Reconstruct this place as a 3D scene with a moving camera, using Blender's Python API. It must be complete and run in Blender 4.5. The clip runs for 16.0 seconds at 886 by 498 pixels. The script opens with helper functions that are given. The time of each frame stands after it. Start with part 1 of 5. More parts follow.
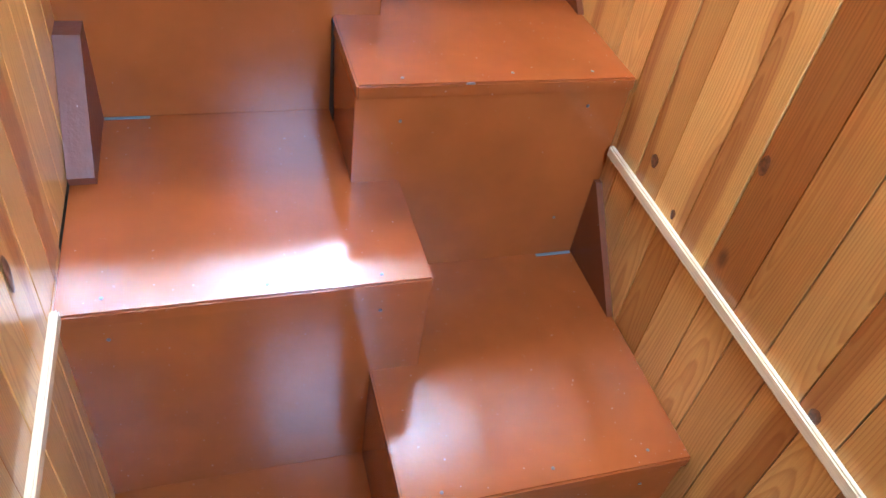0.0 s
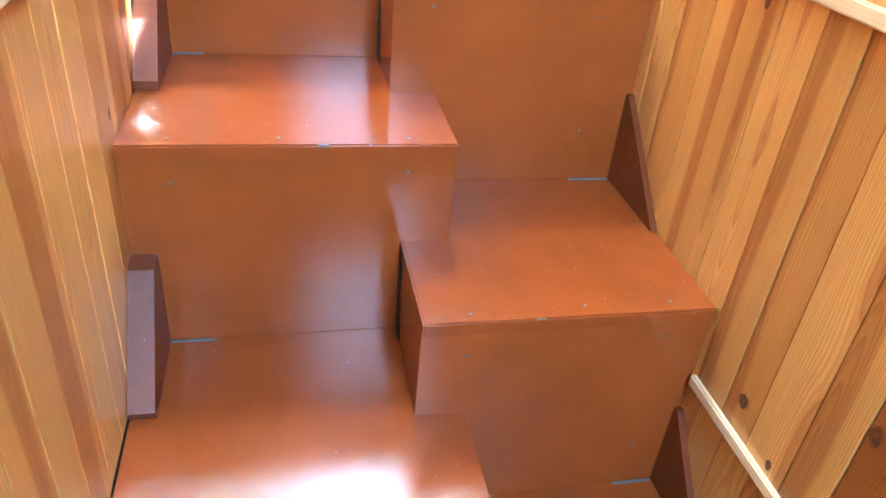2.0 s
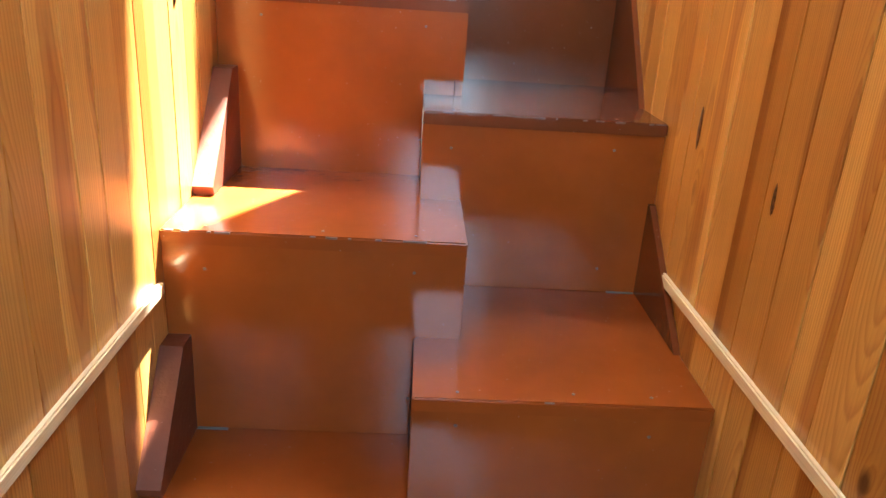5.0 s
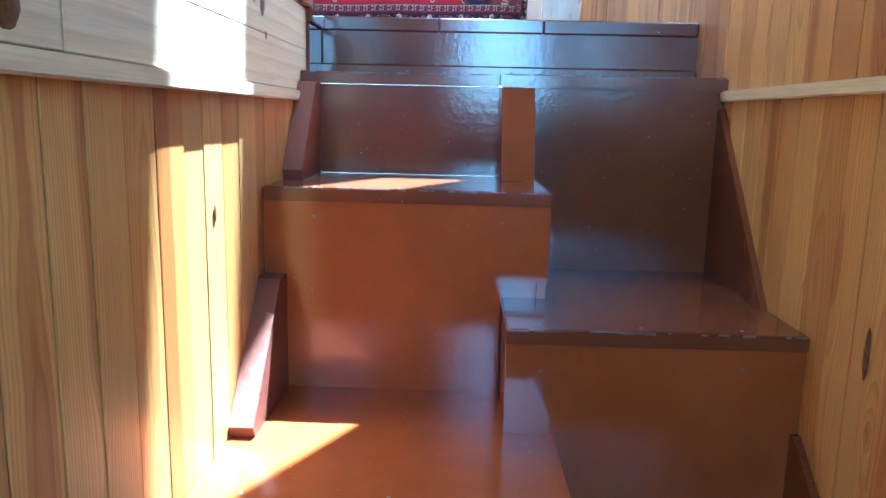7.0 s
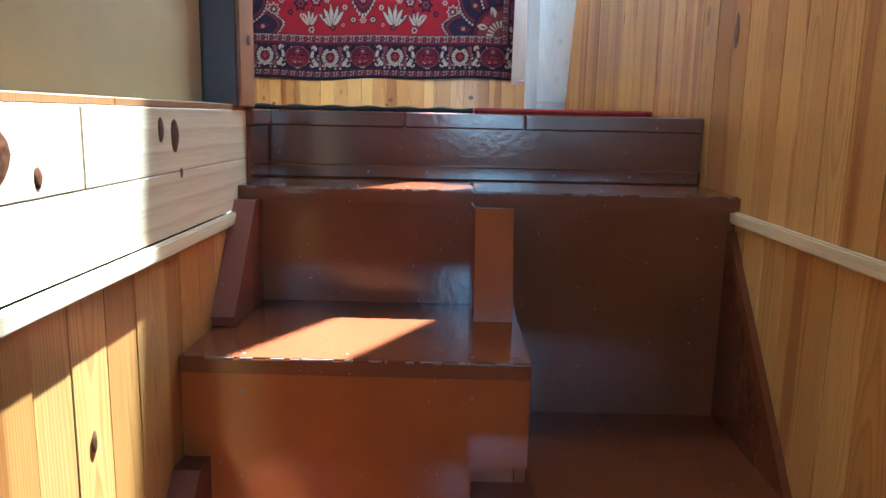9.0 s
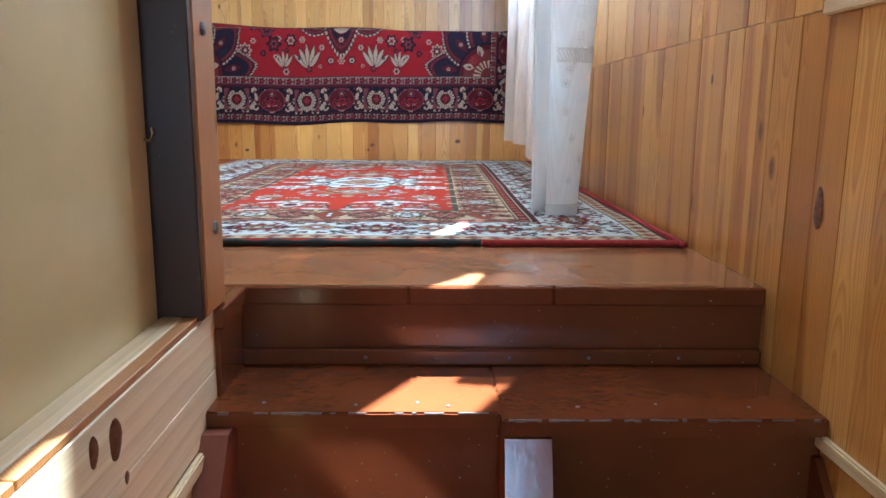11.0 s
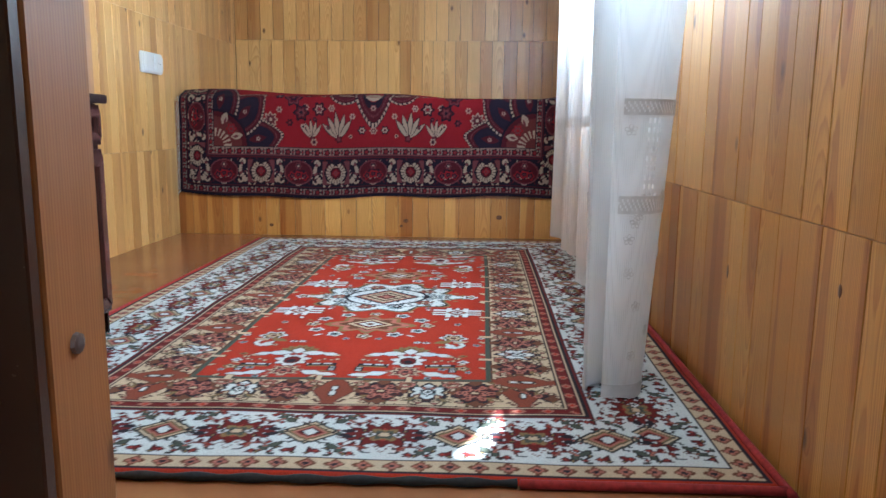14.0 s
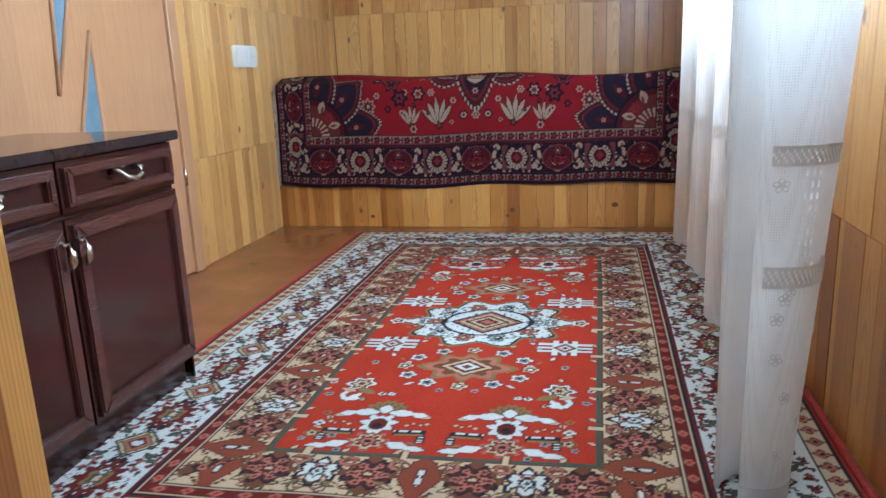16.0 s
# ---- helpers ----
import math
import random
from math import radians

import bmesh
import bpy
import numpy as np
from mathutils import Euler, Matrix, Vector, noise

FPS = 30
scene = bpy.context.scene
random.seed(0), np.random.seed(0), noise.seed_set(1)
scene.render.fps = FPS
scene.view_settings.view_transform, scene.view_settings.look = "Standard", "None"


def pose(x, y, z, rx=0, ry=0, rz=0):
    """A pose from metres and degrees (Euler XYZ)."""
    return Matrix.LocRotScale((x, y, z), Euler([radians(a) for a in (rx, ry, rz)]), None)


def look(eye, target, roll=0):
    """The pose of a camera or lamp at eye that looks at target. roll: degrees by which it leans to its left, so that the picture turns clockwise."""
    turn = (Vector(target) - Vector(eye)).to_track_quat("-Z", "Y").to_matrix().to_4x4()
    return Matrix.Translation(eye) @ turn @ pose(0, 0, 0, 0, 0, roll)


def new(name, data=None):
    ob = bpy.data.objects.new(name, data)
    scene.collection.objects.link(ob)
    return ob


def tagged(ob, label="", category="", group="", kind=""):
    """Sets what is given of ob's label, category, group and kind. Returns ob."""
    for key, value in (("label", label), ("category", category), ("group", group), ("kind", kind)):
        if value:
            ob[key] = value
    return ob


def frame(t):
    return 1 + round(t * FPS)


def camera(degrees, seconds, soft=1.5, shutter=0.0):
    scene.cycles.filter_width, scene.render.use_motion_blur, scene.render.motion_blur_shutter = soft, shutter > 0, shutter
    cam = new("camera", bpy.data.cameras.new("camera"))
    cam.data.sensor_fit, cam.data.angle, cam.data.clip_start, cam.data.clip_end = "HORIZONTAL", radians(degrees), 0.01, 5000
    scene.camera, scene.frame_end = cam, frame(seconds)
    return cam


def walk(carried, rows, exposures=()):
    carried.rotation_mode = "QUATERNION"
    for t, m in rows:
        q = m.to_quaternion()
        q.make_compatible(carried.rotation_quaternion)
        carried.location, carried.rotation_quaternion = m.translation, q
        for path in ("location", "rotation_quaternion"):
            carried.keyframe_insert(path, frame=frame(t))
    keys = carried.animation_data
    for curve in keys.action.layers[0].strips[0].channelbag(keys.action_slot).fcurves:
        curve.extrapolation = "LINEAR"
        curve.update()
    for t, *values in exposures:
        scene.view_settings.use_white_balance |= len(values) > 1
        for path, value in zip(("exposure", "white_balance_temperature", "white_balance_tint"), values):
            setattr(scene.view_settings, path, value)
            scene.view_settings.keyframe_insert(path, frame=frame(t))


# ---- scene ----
cam = camera(62.3, 16.0)
PATH = [
    (0, (-0.008, 0.032, 1.489), (0.549, 1.394, 0.134), 10.1),
    (0.5, (-0.009, 0.059, 1.501), (0.534, 1.494, 0.217), 9.2),
    (1, (-0.028, 0.072, 1.534), (0.513, 1.582, 0.339), 8.7),
    (1.5, (-0.015, 0.1, 1.561), (0.491, 1.675, 0.438), 7.7),
    (2, (0.012, 0.177, 1.581), (0.421, 1.811, 0.503), 5.7),
    (2.5, (0.055, 0.269, 1.627), (0.44, 1.976, 0.659), 5.0),
    (3, (0.108, 0.373, 1.721), (0.458, 2.095, 0.765), 4.6),
    (3.5, (0.129, 0.414, 1.826), (0.41, 2.157, 0.886), 3.9),
    (4, (0.152, 0.439, 1.883), (0.317, 2.25, 1.05), 4.0),
    (4.2, (0.169, 0.454, 1.901), (0.322, 2.284, 1.108), 4.1),
    (6.3, (0.203, 0.553, 1.957), (0.168, 2.48, 1.423), 2.1),
    (6.5, (0.197, 0.598, 1.956), (0.151, 2.541, 1.482), 1.9),
    (7, (0.13, 0.786, 2.028), (0.083, 2.753, 1.67), 1.3),
    (7.5, (0.053, 0.885, 2.084), (0.012, 2.86, 1.772), 0.2),
    (8, (0.039, 0.904, 2.089), (-0.001, 2.879, 1.781), 0.4),
    (8.5, (0.089, 0.974, 2.132), (0.06, 2.947, 1.808), 0.9),
    (9, (0.173, 1.087, 2.267), (0.149, 3.055, 1.912), 1.2),
    (9.2, (0.183, 1.112, 2.343), (0.178, 3.08, 1.983), 1.7),
    (11.3, (0.093, 1.516, 2.599), (0.137, 3.48, 2.227), 0.3),
    (11.5, (0.134, 1.57, 2.609), (0.182, 3.536, 2.246), 0.3),
    (12, (0.222, 1.647, 2.748), (0.13, 3.614, 2.398), 0.7),
    (12.5, (0.224, 1.719, 2.784), (0.123, 3.688, 2.446), 0.8),
    (13, (0.154, 1.802, 2.84), (0.05, 3.773, 2.518), 0.8),
    (13.5, (0.115, 1.847, 2.917), (0.017, 3.818, 2.593), 0.7),
    (14, (0.137, 1.919, 2.924), (0.052, 3.89, 2.596), 0.6),
    (14.5, (0.219, 2.041, 3.007), (-0.066, 3.987, 2.645), -1.3),
    (15, (0.246, 2.08, 3.057), (-0.15, 3.992, 2.622), -2.5),
    (15.5, (0.225, 2.155, 3.074), (-0.173, 4.062, 2.622), -2.4),
    (16, (0.159, 2.237, 3.136), (-0.238, 4.14, 2.664), -2.3),
]
EXPOSURES = [(0.0, 6.5, 5000, 7), (1.5, 6.6, 4900, 4), (3.0, 6.15, 6300, 8), (4.2, 5.35, 7000, 11), (6.3, 4.75, 4700, -2), (7.0, 4.4, 3850, -10), (8.5, 3.8, 3950, -10), (9.2, 3.65, 4600, -6), (11.3, 3.45, 4950, -1), (13.0, 3.05, 5200, 0), (16.0, 2.92, 5200, 0)]
walk(cam, [(t, look(eye, target, roll)) for t, eye, target, roll in PATH], EXPOSURES)

# ---- world, sun, exposure ----
SUN_AZ, SUN_EL = math.atan2(0.33, 0.944), radians(66)
world = bpy.data.worlds.new("world")
scene.world = world
world.use_nodes = True
wn = world.node_tree.nodes
sky = wn.new("ShaderNodeTexSky")
sky.sky_type, sky.sun_disc, sky.sun_elevation, sky.sun_rotation = "NISHITA", False, SUN_EL, SUN_AZ
wn["Background"].inputs[1].default_value = 0.12
world.node_tree.links.new(sky.outputs[0], wn["Background"].inputs[0])

sun_data = bpy.data.lights.new("sun", "SUN")
sun_data.energy, sun_data.angle, sun_data.color = 5.0, radians(0.55), (1.0, 0.98, 0.94)
sun_lamp = new("sun", sun_data)
SUN_DIR = Vector((math.sin(SUN_AZ) * math.cos(SUN_EL), math.cos(SUN_AZ) * math.cos(SUN_EL), math.sin(SUN_EL)))
sun_lamp.matrix_world = look(SUN_DIR * 10, (0, 0, 0))


def window_light(name, at, target, sx, sy, watts, colour):
    d = bpy.data.lights.new(name, "AREA")
    d.shape, d.size, d.size_y, d.energy, d.color = "RECTANGLE", sx, sy, watts, colour
    ob = new(name, d)
    ob.matrix_world = look(at, target)
    return ob


# daylight entering by the window behind the lace curtain, the window over the lower landing and the roof light
SOUTH_LIGHT = -1.16
window_light("daylight_side_window", (0.80, 4.43, 3.79), (-1.0, 4.43, 3.79), 1.5, 0.66, 14.0, (0.88, 0.95, 1.0))
window_light("daylight_landing_window", (0.41, SOUTH_LIGHT, 2.70), (0.41, 0.5, 2.70), 0.56, 1.06, 1.2, (0.66, 0.84, 1.0))
window_light("daylight_roof_window", (0.17, 3.05, 4.39), (0.12, 2.95, 0.0), 0.24, 0.5, 1.2, (0.88, 0.95, 1.0))

# ---- materials ----


def material(name):
    m = bpy.data.materials.new(name)
    m.use_nodes = True
    nt = m.node_tree
    return m, nt, nt.nodes["Principled BSDF"]


def node(nt, kind, **values):
    n = nt.nodes.new("ShaderNode" + kind)
    for k, v in values.items():
        n.inputs[k.replace("_", " ")].default_value = v
    return n


def ramp(nt, fac, stops):
    r = nt.nodes.new("ShaderNodeValToRGB")
    while len(r.color_ramp.elements) < len(stops):
        r.color_ramp.elements.new(0.5)
    for e, (p, c) in zip(r.color_ramp.elements, stops):
        e.position, e.color = p, (*c, 1)
    nt.links.new(fac, r.inputs[0])
    return r.outputs[0]


def mix(nt, fac, a, b, mode="MIX"):
    n = nt.nodes.new("ShaderNodeMix")
    n.data_type, n.blend_type = "RGBA", mode
    for sock, v in ((n.inputs[0], fac), (n.inputs[6], a), (n.inputs[7], b)):
        if hasattr(v, "links") or hasattr(v, "is_linked"):
            nt.links.new(v, sock)
        elif isinstance(v, (int, float)):
            sock.default_value = v
        else:
            sock.default_value = (*v, 1)
    return n.outputs[2]


def coords(nt, scale, spread=9.0, output="Object"):
    """Object coordinates, shifted by a random amount for each object."""
    tc, info = nt.nodes.new("ShaderNodeTexCoord"), nt.nodes.new("ShaderNodeObjectInfo")
    mul = nt.nodes.new("ShaderNodeVectorMath")
    mul.operation = "MULTIPLY_ADD"
    comb = nt.nodes.new("ShaderNodeCombineXYZ")
    sc = nt.nodes.new("ShaderNodeMath")
    sc.operation, sc.inputs[1].default_value = "MULTIPLY", spread
    nt.links.new(info.outputs["Random"], sc.inputs[0])
    for i in range(3):
        nt.links.new(sc.outputs[0], comb.inputs[i])
    nt.links.new(tc.outputs[output], mul.inputs[0])
    mul.inputs[1].default_value = (1, 1, 1)
    nt.links.new(comb.outputs[0], mul.inputs[2])
    mp = nt.nodes.new("ShaderNodeMapping")
    mp.inputs["Scale"].default_value = scale
    nt.links.new(mul.outputs[0], mp.inputs[0])
    return mp.outputs[0], info.outputs["Random"]


def bump(nt, bsdf, height, strength, distance=0.002):
    b = node(nt, "Bump", Strength=strength, Distance=distance)
    nt.links.new(height, b.inputs["Height"])
    nt.links.new(b.outputs[0], bsdf.inputs["Normal"])


def calc(nt, op, a, b=0.0, c=0.0):
    n = nt.nodes.new("ShaderNodeMath")
    n.operation = op
    for sock, v in zip(n.inputs, (a, b, c)):
        if isinstance(v, (int, float)):
            sock.default_value = v
        else:
            nt.links.new(v, sock)
    return n.outputs[0]


def pine(name, pale, mid, dark, rough=0.28, axis=2, coat=0.25, knots=0.42, vary=0.7, heartwood=0.5, pitch=0.0048, late=0.75):
    """Sawn softwood: growth rings cut lengthwise into flames, red heartwood, dark knots, tone from board to board."""
    m, nt, bsdf = material(name)
    tc, info = nt.nodes.new("ShaderNodeTexCoord"), nt.nodes.new("ShaderNodeObjectInfo")
    rnd = info.outputs["Random"]
    xyz = nt.nodes.new("ShaderNodeSeparateXYZ")
    nt.links.new(tc.outputs["Object"], xyz.inputs[0])
    x, y, z = xyz.outputs
    run, across = (z, calc(nt, "ADD", x, y)) if axis == 2 else (y, calc(nt, "ADD", x, z))
    dice = [calc(nt, "FRACT", calc(nt, "MULTIPLY", rnd, k)) for k in (7.13, 13.7, 31.3, 53.9)]
    # long noise that lets the pith wander along the board
    s = [2.0, 2.0, 2.0]
    s[axis] = 1.5
    vec, _ = coords(nt, tuple(s), 37.0)
    drift = node(nt, "TexNoise", Scale=1.0, Detail=2.0, Roughness=0.5)
    nt.links.new(vec, drift.inputs["Vector"])
    s = [30.0, 30.0, 30.0]
    s[axis] = 2.2
    vec, _ = coords(nt, tuple(s), 61.0)
    ragged = node(nt, "TexNoise", Scale=1.0, Detail=4.0, Roughness=0.6)
    nt.links.new(vec, ragged.inputs["Vector"])
    # knots
    s = [8.5, 8.5, 8.5]
    s[axis] = 4.6
    vec, _ = coords(nt, tuple(s), 41.0)
    vor = node(nt, "TexVoronoi", Scale=1.0, Randomness=1.0)
    nt.links.new(vec, vor.inputs["Vector"])
    pick = nt.nodes.new("ShaderNodeSeparateColor")
    nt.links.new(vor.outputs["Color"], pick.inputs[0])
    few = calc(nt, "LESS_THAN", pick.outputs[0], knots)
    spot = calc(nt, "MULTIPLY", few, ramp(nt, vor.outputs["Distance"], [(0.05, (1, 1, 1)), (0.08, (0.6, 0.6, 0.6)), (0.12, (0, 0, 0))]))
    swell = calc(nt, "MULTIPLY", few, ramp(nt, vor.outputs["Distance"], [(0.04, (1, 1, 1)), (0.2, (0.3, 0.3, 0.3)), (0.42, (0, 0, 0))]))
    # distance from the pith
    u = calc(nt, "ADD", across, calc(nt, "MULTIPLY_ADD", dice[0], 0.11, -0.055))
    v = calc(nt, "MULTIPLY_ADD", dice[1], 0.05, 0.004)
    v = calc(nt, "ADD", v, calc(nt, "MULTIPLY", run, calc(nt, "MULTIPLY_ADD", dice[2], 0.10, -0.05)))
    v = calc(nt, "ADD", v, calc(nt, "MULTIPLY_ADD", drift.outputs["Fac"], 0.07, -0.035))
    r = calc(nt, "SQRT", calc(nt, "MULTIPLY_ADD", u, u, calc(nt, "MULTIPLY", v, v)))
    r = calc(nt, "ADD", r, calc(nt, "MULTIPLY", ragged.outputs["Fac"], 0.005))
    r = calc(nt, "ADD", r, calc(nt, "MULTIPLY", swell, -0.012))
    ring = calc(nt, "FRACT", calc(nt, "DIVIDE", r, pitch))
    wood = ramp(nt, ring, [(0.0, (0, 0, 0)), (0.45, (0.18,) * 3), (0.86, (late,) * 3), (1.0, (0.05,) * 3)])
    # fine fibres
    s = [1.0, 1.0, 1.0]
    s[axis] = 0.025
    vec, _ = coords(nt, tuple(s))
    grain = node(nt, "TexNoise", Scale=260.0, Detail=4.0, Roughness=0.65)
    nt.links.new(vec, grain.inputs["Vector"])
    col = mix(nt, wood, pale, mid)
    heart = calc(nt, "ADD", r, calc(nt, "MULTIPLY_ADD", dice[3], 0.06, -0.005))
    col = mix(nt, ramp(nt, heart, [(0.046, (heartwood,) * 3), (0.0485, (0, 0, 0))]), col, mix(nt, wood, tuple(0.55 * a + 0.45 * b for a, b in zip(mid, dark)), dark))
    tone = ramp(nt, rnd, [(0.0, (0.74, 0.58, 0.42)), (0.14, (0.86, 0.75, 0.62)), (0.4, (1.0, 0.98, 0.94)), (0.72, (1.18, 1.17, 1.12)), (0.9, (0.94, 0.84, 0.72)), (1.0, (0.78, 0.64, 0.50))])
    col = mix(nt, vary, col, tone, "MULTIPLY")
    col = mix(nt, 0.5, col, ramp(nt, grain.outputs["Fac"], [(0.3, (0.74, 0.68, 0.60)), (0.62, (1.08, 1.08, 1.08))]), "MULTIPLY")
    col = mix(nt, 0.35, col, ramp(nt, drift.outputs["Fac"], [(0.3, (0.78, 0.70, 0.62)), (0.65, (1.1, 1.1, 1.1))]), "MULTIPLY")
    col = mix(nt, calc(nt, "MULTIPLY", spot, 0.9), col, (0.10, 0.035, 0.012))
    nt.links.new(col, bsdf.inputs["Base Color"])
    bsdf.inputs["Roughness"].default_value = rough
    bsdf.inputs["Coat Weight"].default_value = coat
    bsdf.inputs["Coat Roughness"].default_value = 0.14
    bump(nt, bsdf, calc(nt, "MULTIPLY_ADD", wood, 0.12, grain.outputs["Fac"]), 0.14, 0.0012)
    return m


def paint(name, colour, rough, worn, wear=0.35, ripple=0.25, tone=0.25):
    """Brushed gloss paint: ripples, a cloudy tone, and small chips down to the primer."""
    m, nt, bsdf = material(name)
    vec, _ = coords(nt, (1, 1, 1), 5.0)
    cloud = node(nt, "TexNoise", Scale=4.0, Detail=4.0, Roughness=0.6)
    nt.links.new(vec, cloud.inputs["Vector"])
    dark = tuple(c * (1 - tone) for c in colour)
    col = ramp(nt, cloud.outputs["Fac"], [(0.3, dark), (0.7, colour)])
    chips = node(nt, "TexNoise", Scale=150.0, Detail=1.0, Roughness=0.5)
    nt.links.new(vec, chips.inputs["Vector"])
    where = ramp(nt, chips.outputs["Fac"], [(0.775, (0, 0, 0)), (0.79, (wear, wear, wear))])
    col = mix(nt, where, col, worn)
    nt.links.new(col, bsdf.inputs["Base Color"])
    fine = node(nt, "TexNoise", Scale=62.0, Detail=3.0, Roughness=0.55)
    nt.links.new(vec, fine.inputs["Vector"])
    r = ramp(nt, cloud.outputs["Fac"], [(0.3, (rough * 0.86,) * 3), (0.7, (rough * 1.14,) * 3)])
    nt.links.new(r, bsdf.inputs["Roughness"])
    bump(nt, bsdf, fine.outputs["Fac"], ripple, 0.0015)
    return m


def plain(name, colour, rough=0.5, metal=0.0, grain=30.0, amount=0.2, strength=0.1):
    m, nt, bsdf = material(name)
    vec, _ = coords(nt, (1, 1, 1), 5.0)
    n = node(nt, "TexNoise", Scale=grain, Detail=4.0)
    nt.links.new(vec, n.inputs["Vector"])
    col = ramp(nt, n.outputs["Fac"], [(0.3, tuple(c * (1 - amount) for c in colour)), (0.7, colour)])
    nt.links.new(col, bsdf.inputs["Base Color"])
    bsdf.inputs["Roughness"].default_value, bsdf.inputs["Metallic"].default_value = rough, metal
    bump(nt, bsdf, n.outputs["Fac"], strength, 0.001)
    return m


def woven(name):
    """Wool pile coloured by the pattern woven into the mesh."""
    m, nt, bsdf = material(name)
    a = nt.nodes.new("ShaderNodeVertexColor")
    a.layer_name = "weave"
    vec, _ = coords(nt, (1, 1, 1), 1.0)
    n = node(nt, "TexNoise", Scale=260.0, Detail=2.0)
    nt.links.new(vec, n.inputs["Vector"])
    big = node(nt, "TexNoise", Scale=3.0, Detail=3.0)
    nt.links.new(vec, big.inputs["Vector"])
    col = mix(nt, 0.35, a.outputs[0], ramp(nt, n.outputs["Fac"], [(0.3, (0.45, 0.45, 0.45)), (0.7, (1.15, 1.15, 1.15))]), "MULTIPLY")
    col = mix(nt, 0.4, col, ramp(nt, big.outputs["Fac"], [(0.3, (0.7, 0.7, 0.7)), (0.7, (1, 1, 1))]), "MULTIPLY")
    nt.links.new(col, bsdf.inputs["Base Color"])
    bsdf.inputs["Roughness"].default_value = 0.95
    bsdf.inputs["Specular IOR Level"].default_value = 0.12
    bump(nt, bsdf, n.outputs["Fac"], 0.5, 0.002)
    return m


def lace(name, thin, thick):
    """Thin white net: part of the light passes, with a fine mesh of holes."""
    m, nt, bsdf = material(name)
    tc = nt.nodes.new("ShaderNodeTexCoord")
    n = node(nt, "TexNoise", Scale=14.0, Detail=3.0)
    nt.links.new(tc.outputs["Object"], n.inputs["Vector"])
    col = ramp(nt, n.outputs["Fac"], [(0.3, (0.88, 0.89, 0.89)), (0.7, (0.93, 0.93, 0.92))])
    nt.links.new(col, bsdf.inputs["Base Color"])
    bsdf.inputs["Roughness"].default_value = 0.9
    trans = nt.nodes.new("ShaderNodeBsdfTranslucent")
    trans.inputs[0].default_value = (0.88, 0.90, 0.92, 1)
    clear = nt.nodes.new("ShaderNodeBsdfTransparent")
    net = node(nt, "TexVoronoi", Scale=210.0, Randomness=0.15)
    nt.links.new(tc.outputs["Object"], net.inputs["Vector"])
    holes = ramp(nt, net.outputs["Distance"], [(0.12, (thin,) * 3), (0.4, (thick,) * 3)])
    m1, m2 = nt.nodes.new("ShaderNodeMixShader"), nt.nodes.new("ShaderNodeMixShader")
    m1.inputs[0].default_value = 0.58
    nt.links.new(bsdf.outputs[0], m1.inputs[1])
    nt.links.new(trans.outputs[0], m1.inputs[2])
    nt.links.new(holes, m2.inputs[0])
    nt.links.new(m1.outputs[0], m2.inputs[1])
    nt.links.new(clear.outputs[0], m2.inputs[2])
    nt.links.new(m2.outputs[0], nt.nodes["Material Output"].inputs["Surface"])
    return m


PINE = pine("varnished_pine", (0.64, 0.365, 0.108), (0.46, 0.210, 0.048), (0.27, 0.078, 0.014), 0.32, coat=0.2, heartwood=0.75, late=0.8, vary=1.0)
PINE_PALE = pine("pale_varnished_pine", (0.74, 0.48, 0.19), (0.54, 0.28, 0.085), (0.34, 0.125, 0.03), 0.3, vary=0.9, heartwood=0.4, knots=0.85)
PINE_Y = pine("raw_pine_across", (0.72, 0.58, 0.38), (0.56, 0.40, 0.23), (0.30, 0.17, 0.08), 0.5, 1, 0.0, pitch=0.030, late=0.6)
PINE_STRIP = pine("pale_pine_strip", (0.78, 0.64, 0.42), (0.72, 0.56, 0.34), (0.58, 0.40, 0.21), 0.4, 1, 0.1, 0.1)
PINE_POST = pine("old_pine_post", (0.44, 0.20, 0.060), (0.32, 0.125, 0.034), (0.17, 0.055, 0.016), 0.5, 2, 0.0)
STAIR = paint("brown_gloss_paint", (0.30, 0.070, 0.012), 0.13, (0.45, 0.42, 0.40), 0.2, 0.22)
TREAD = paint("brown_tread_paint", (0.30, 0.068, 0.012), 0.15, (0.45, 0.42, 0.40), 0.3, 0.20)
STAIR_OLD = paint("worn_brown_paint", (0.17, 0.044, 0.014), 0.14, (0.42, 0.36, 0.33), 0.6, 0.26, 0.3)
WEDGE = paint("rough_brown_wedge_paint", (0.22, 0.060, 0.026), 0.5, (0.42, 0.30, 0.24), 0.8, 0.9, 0.5)
FLOOR_PAINT = paint("floor_paint", (0.31, 0.125, 0.050), 0.20, (0.30, 0.14, 0.06), 0.2, 0.15)
BEIGE = paint("beige_panel_paint", (0.62, 0.47, 0.22), 0.22, (0.5, 0.36, 0.16), 0.2, 0.2, 0.12)
# brown taken almost to black: carries the shade on the post's near side
POST_SHADED = paint("shaded_brown_paint", (0.055, 0.022, 0.012), 0.35, (0.2, 0.15, 0.12), 0.3)
WORN = plain("bare_worn_edge", (0.17, 0.10, 0.075), 0.4, 0.0, 120.0, 0.5, 0.4)
DARK = plain("dark_gap", (0.02, 0.016, 0.013), 0.9)
GREY_SEAL = plain("grey_sealant", (0.16, 0.16, 0.15), 0.7)
WHITE_WALL = plain("white_plaster", (0.72, 0.70, 0.66), 0.9, 0.0, 12.0, 0.08)
PLASTIC = plain("white_plastic", (0.80, 0.80, 0.78), 0.35, 0.0, 8.0, 0.03, 0.0)
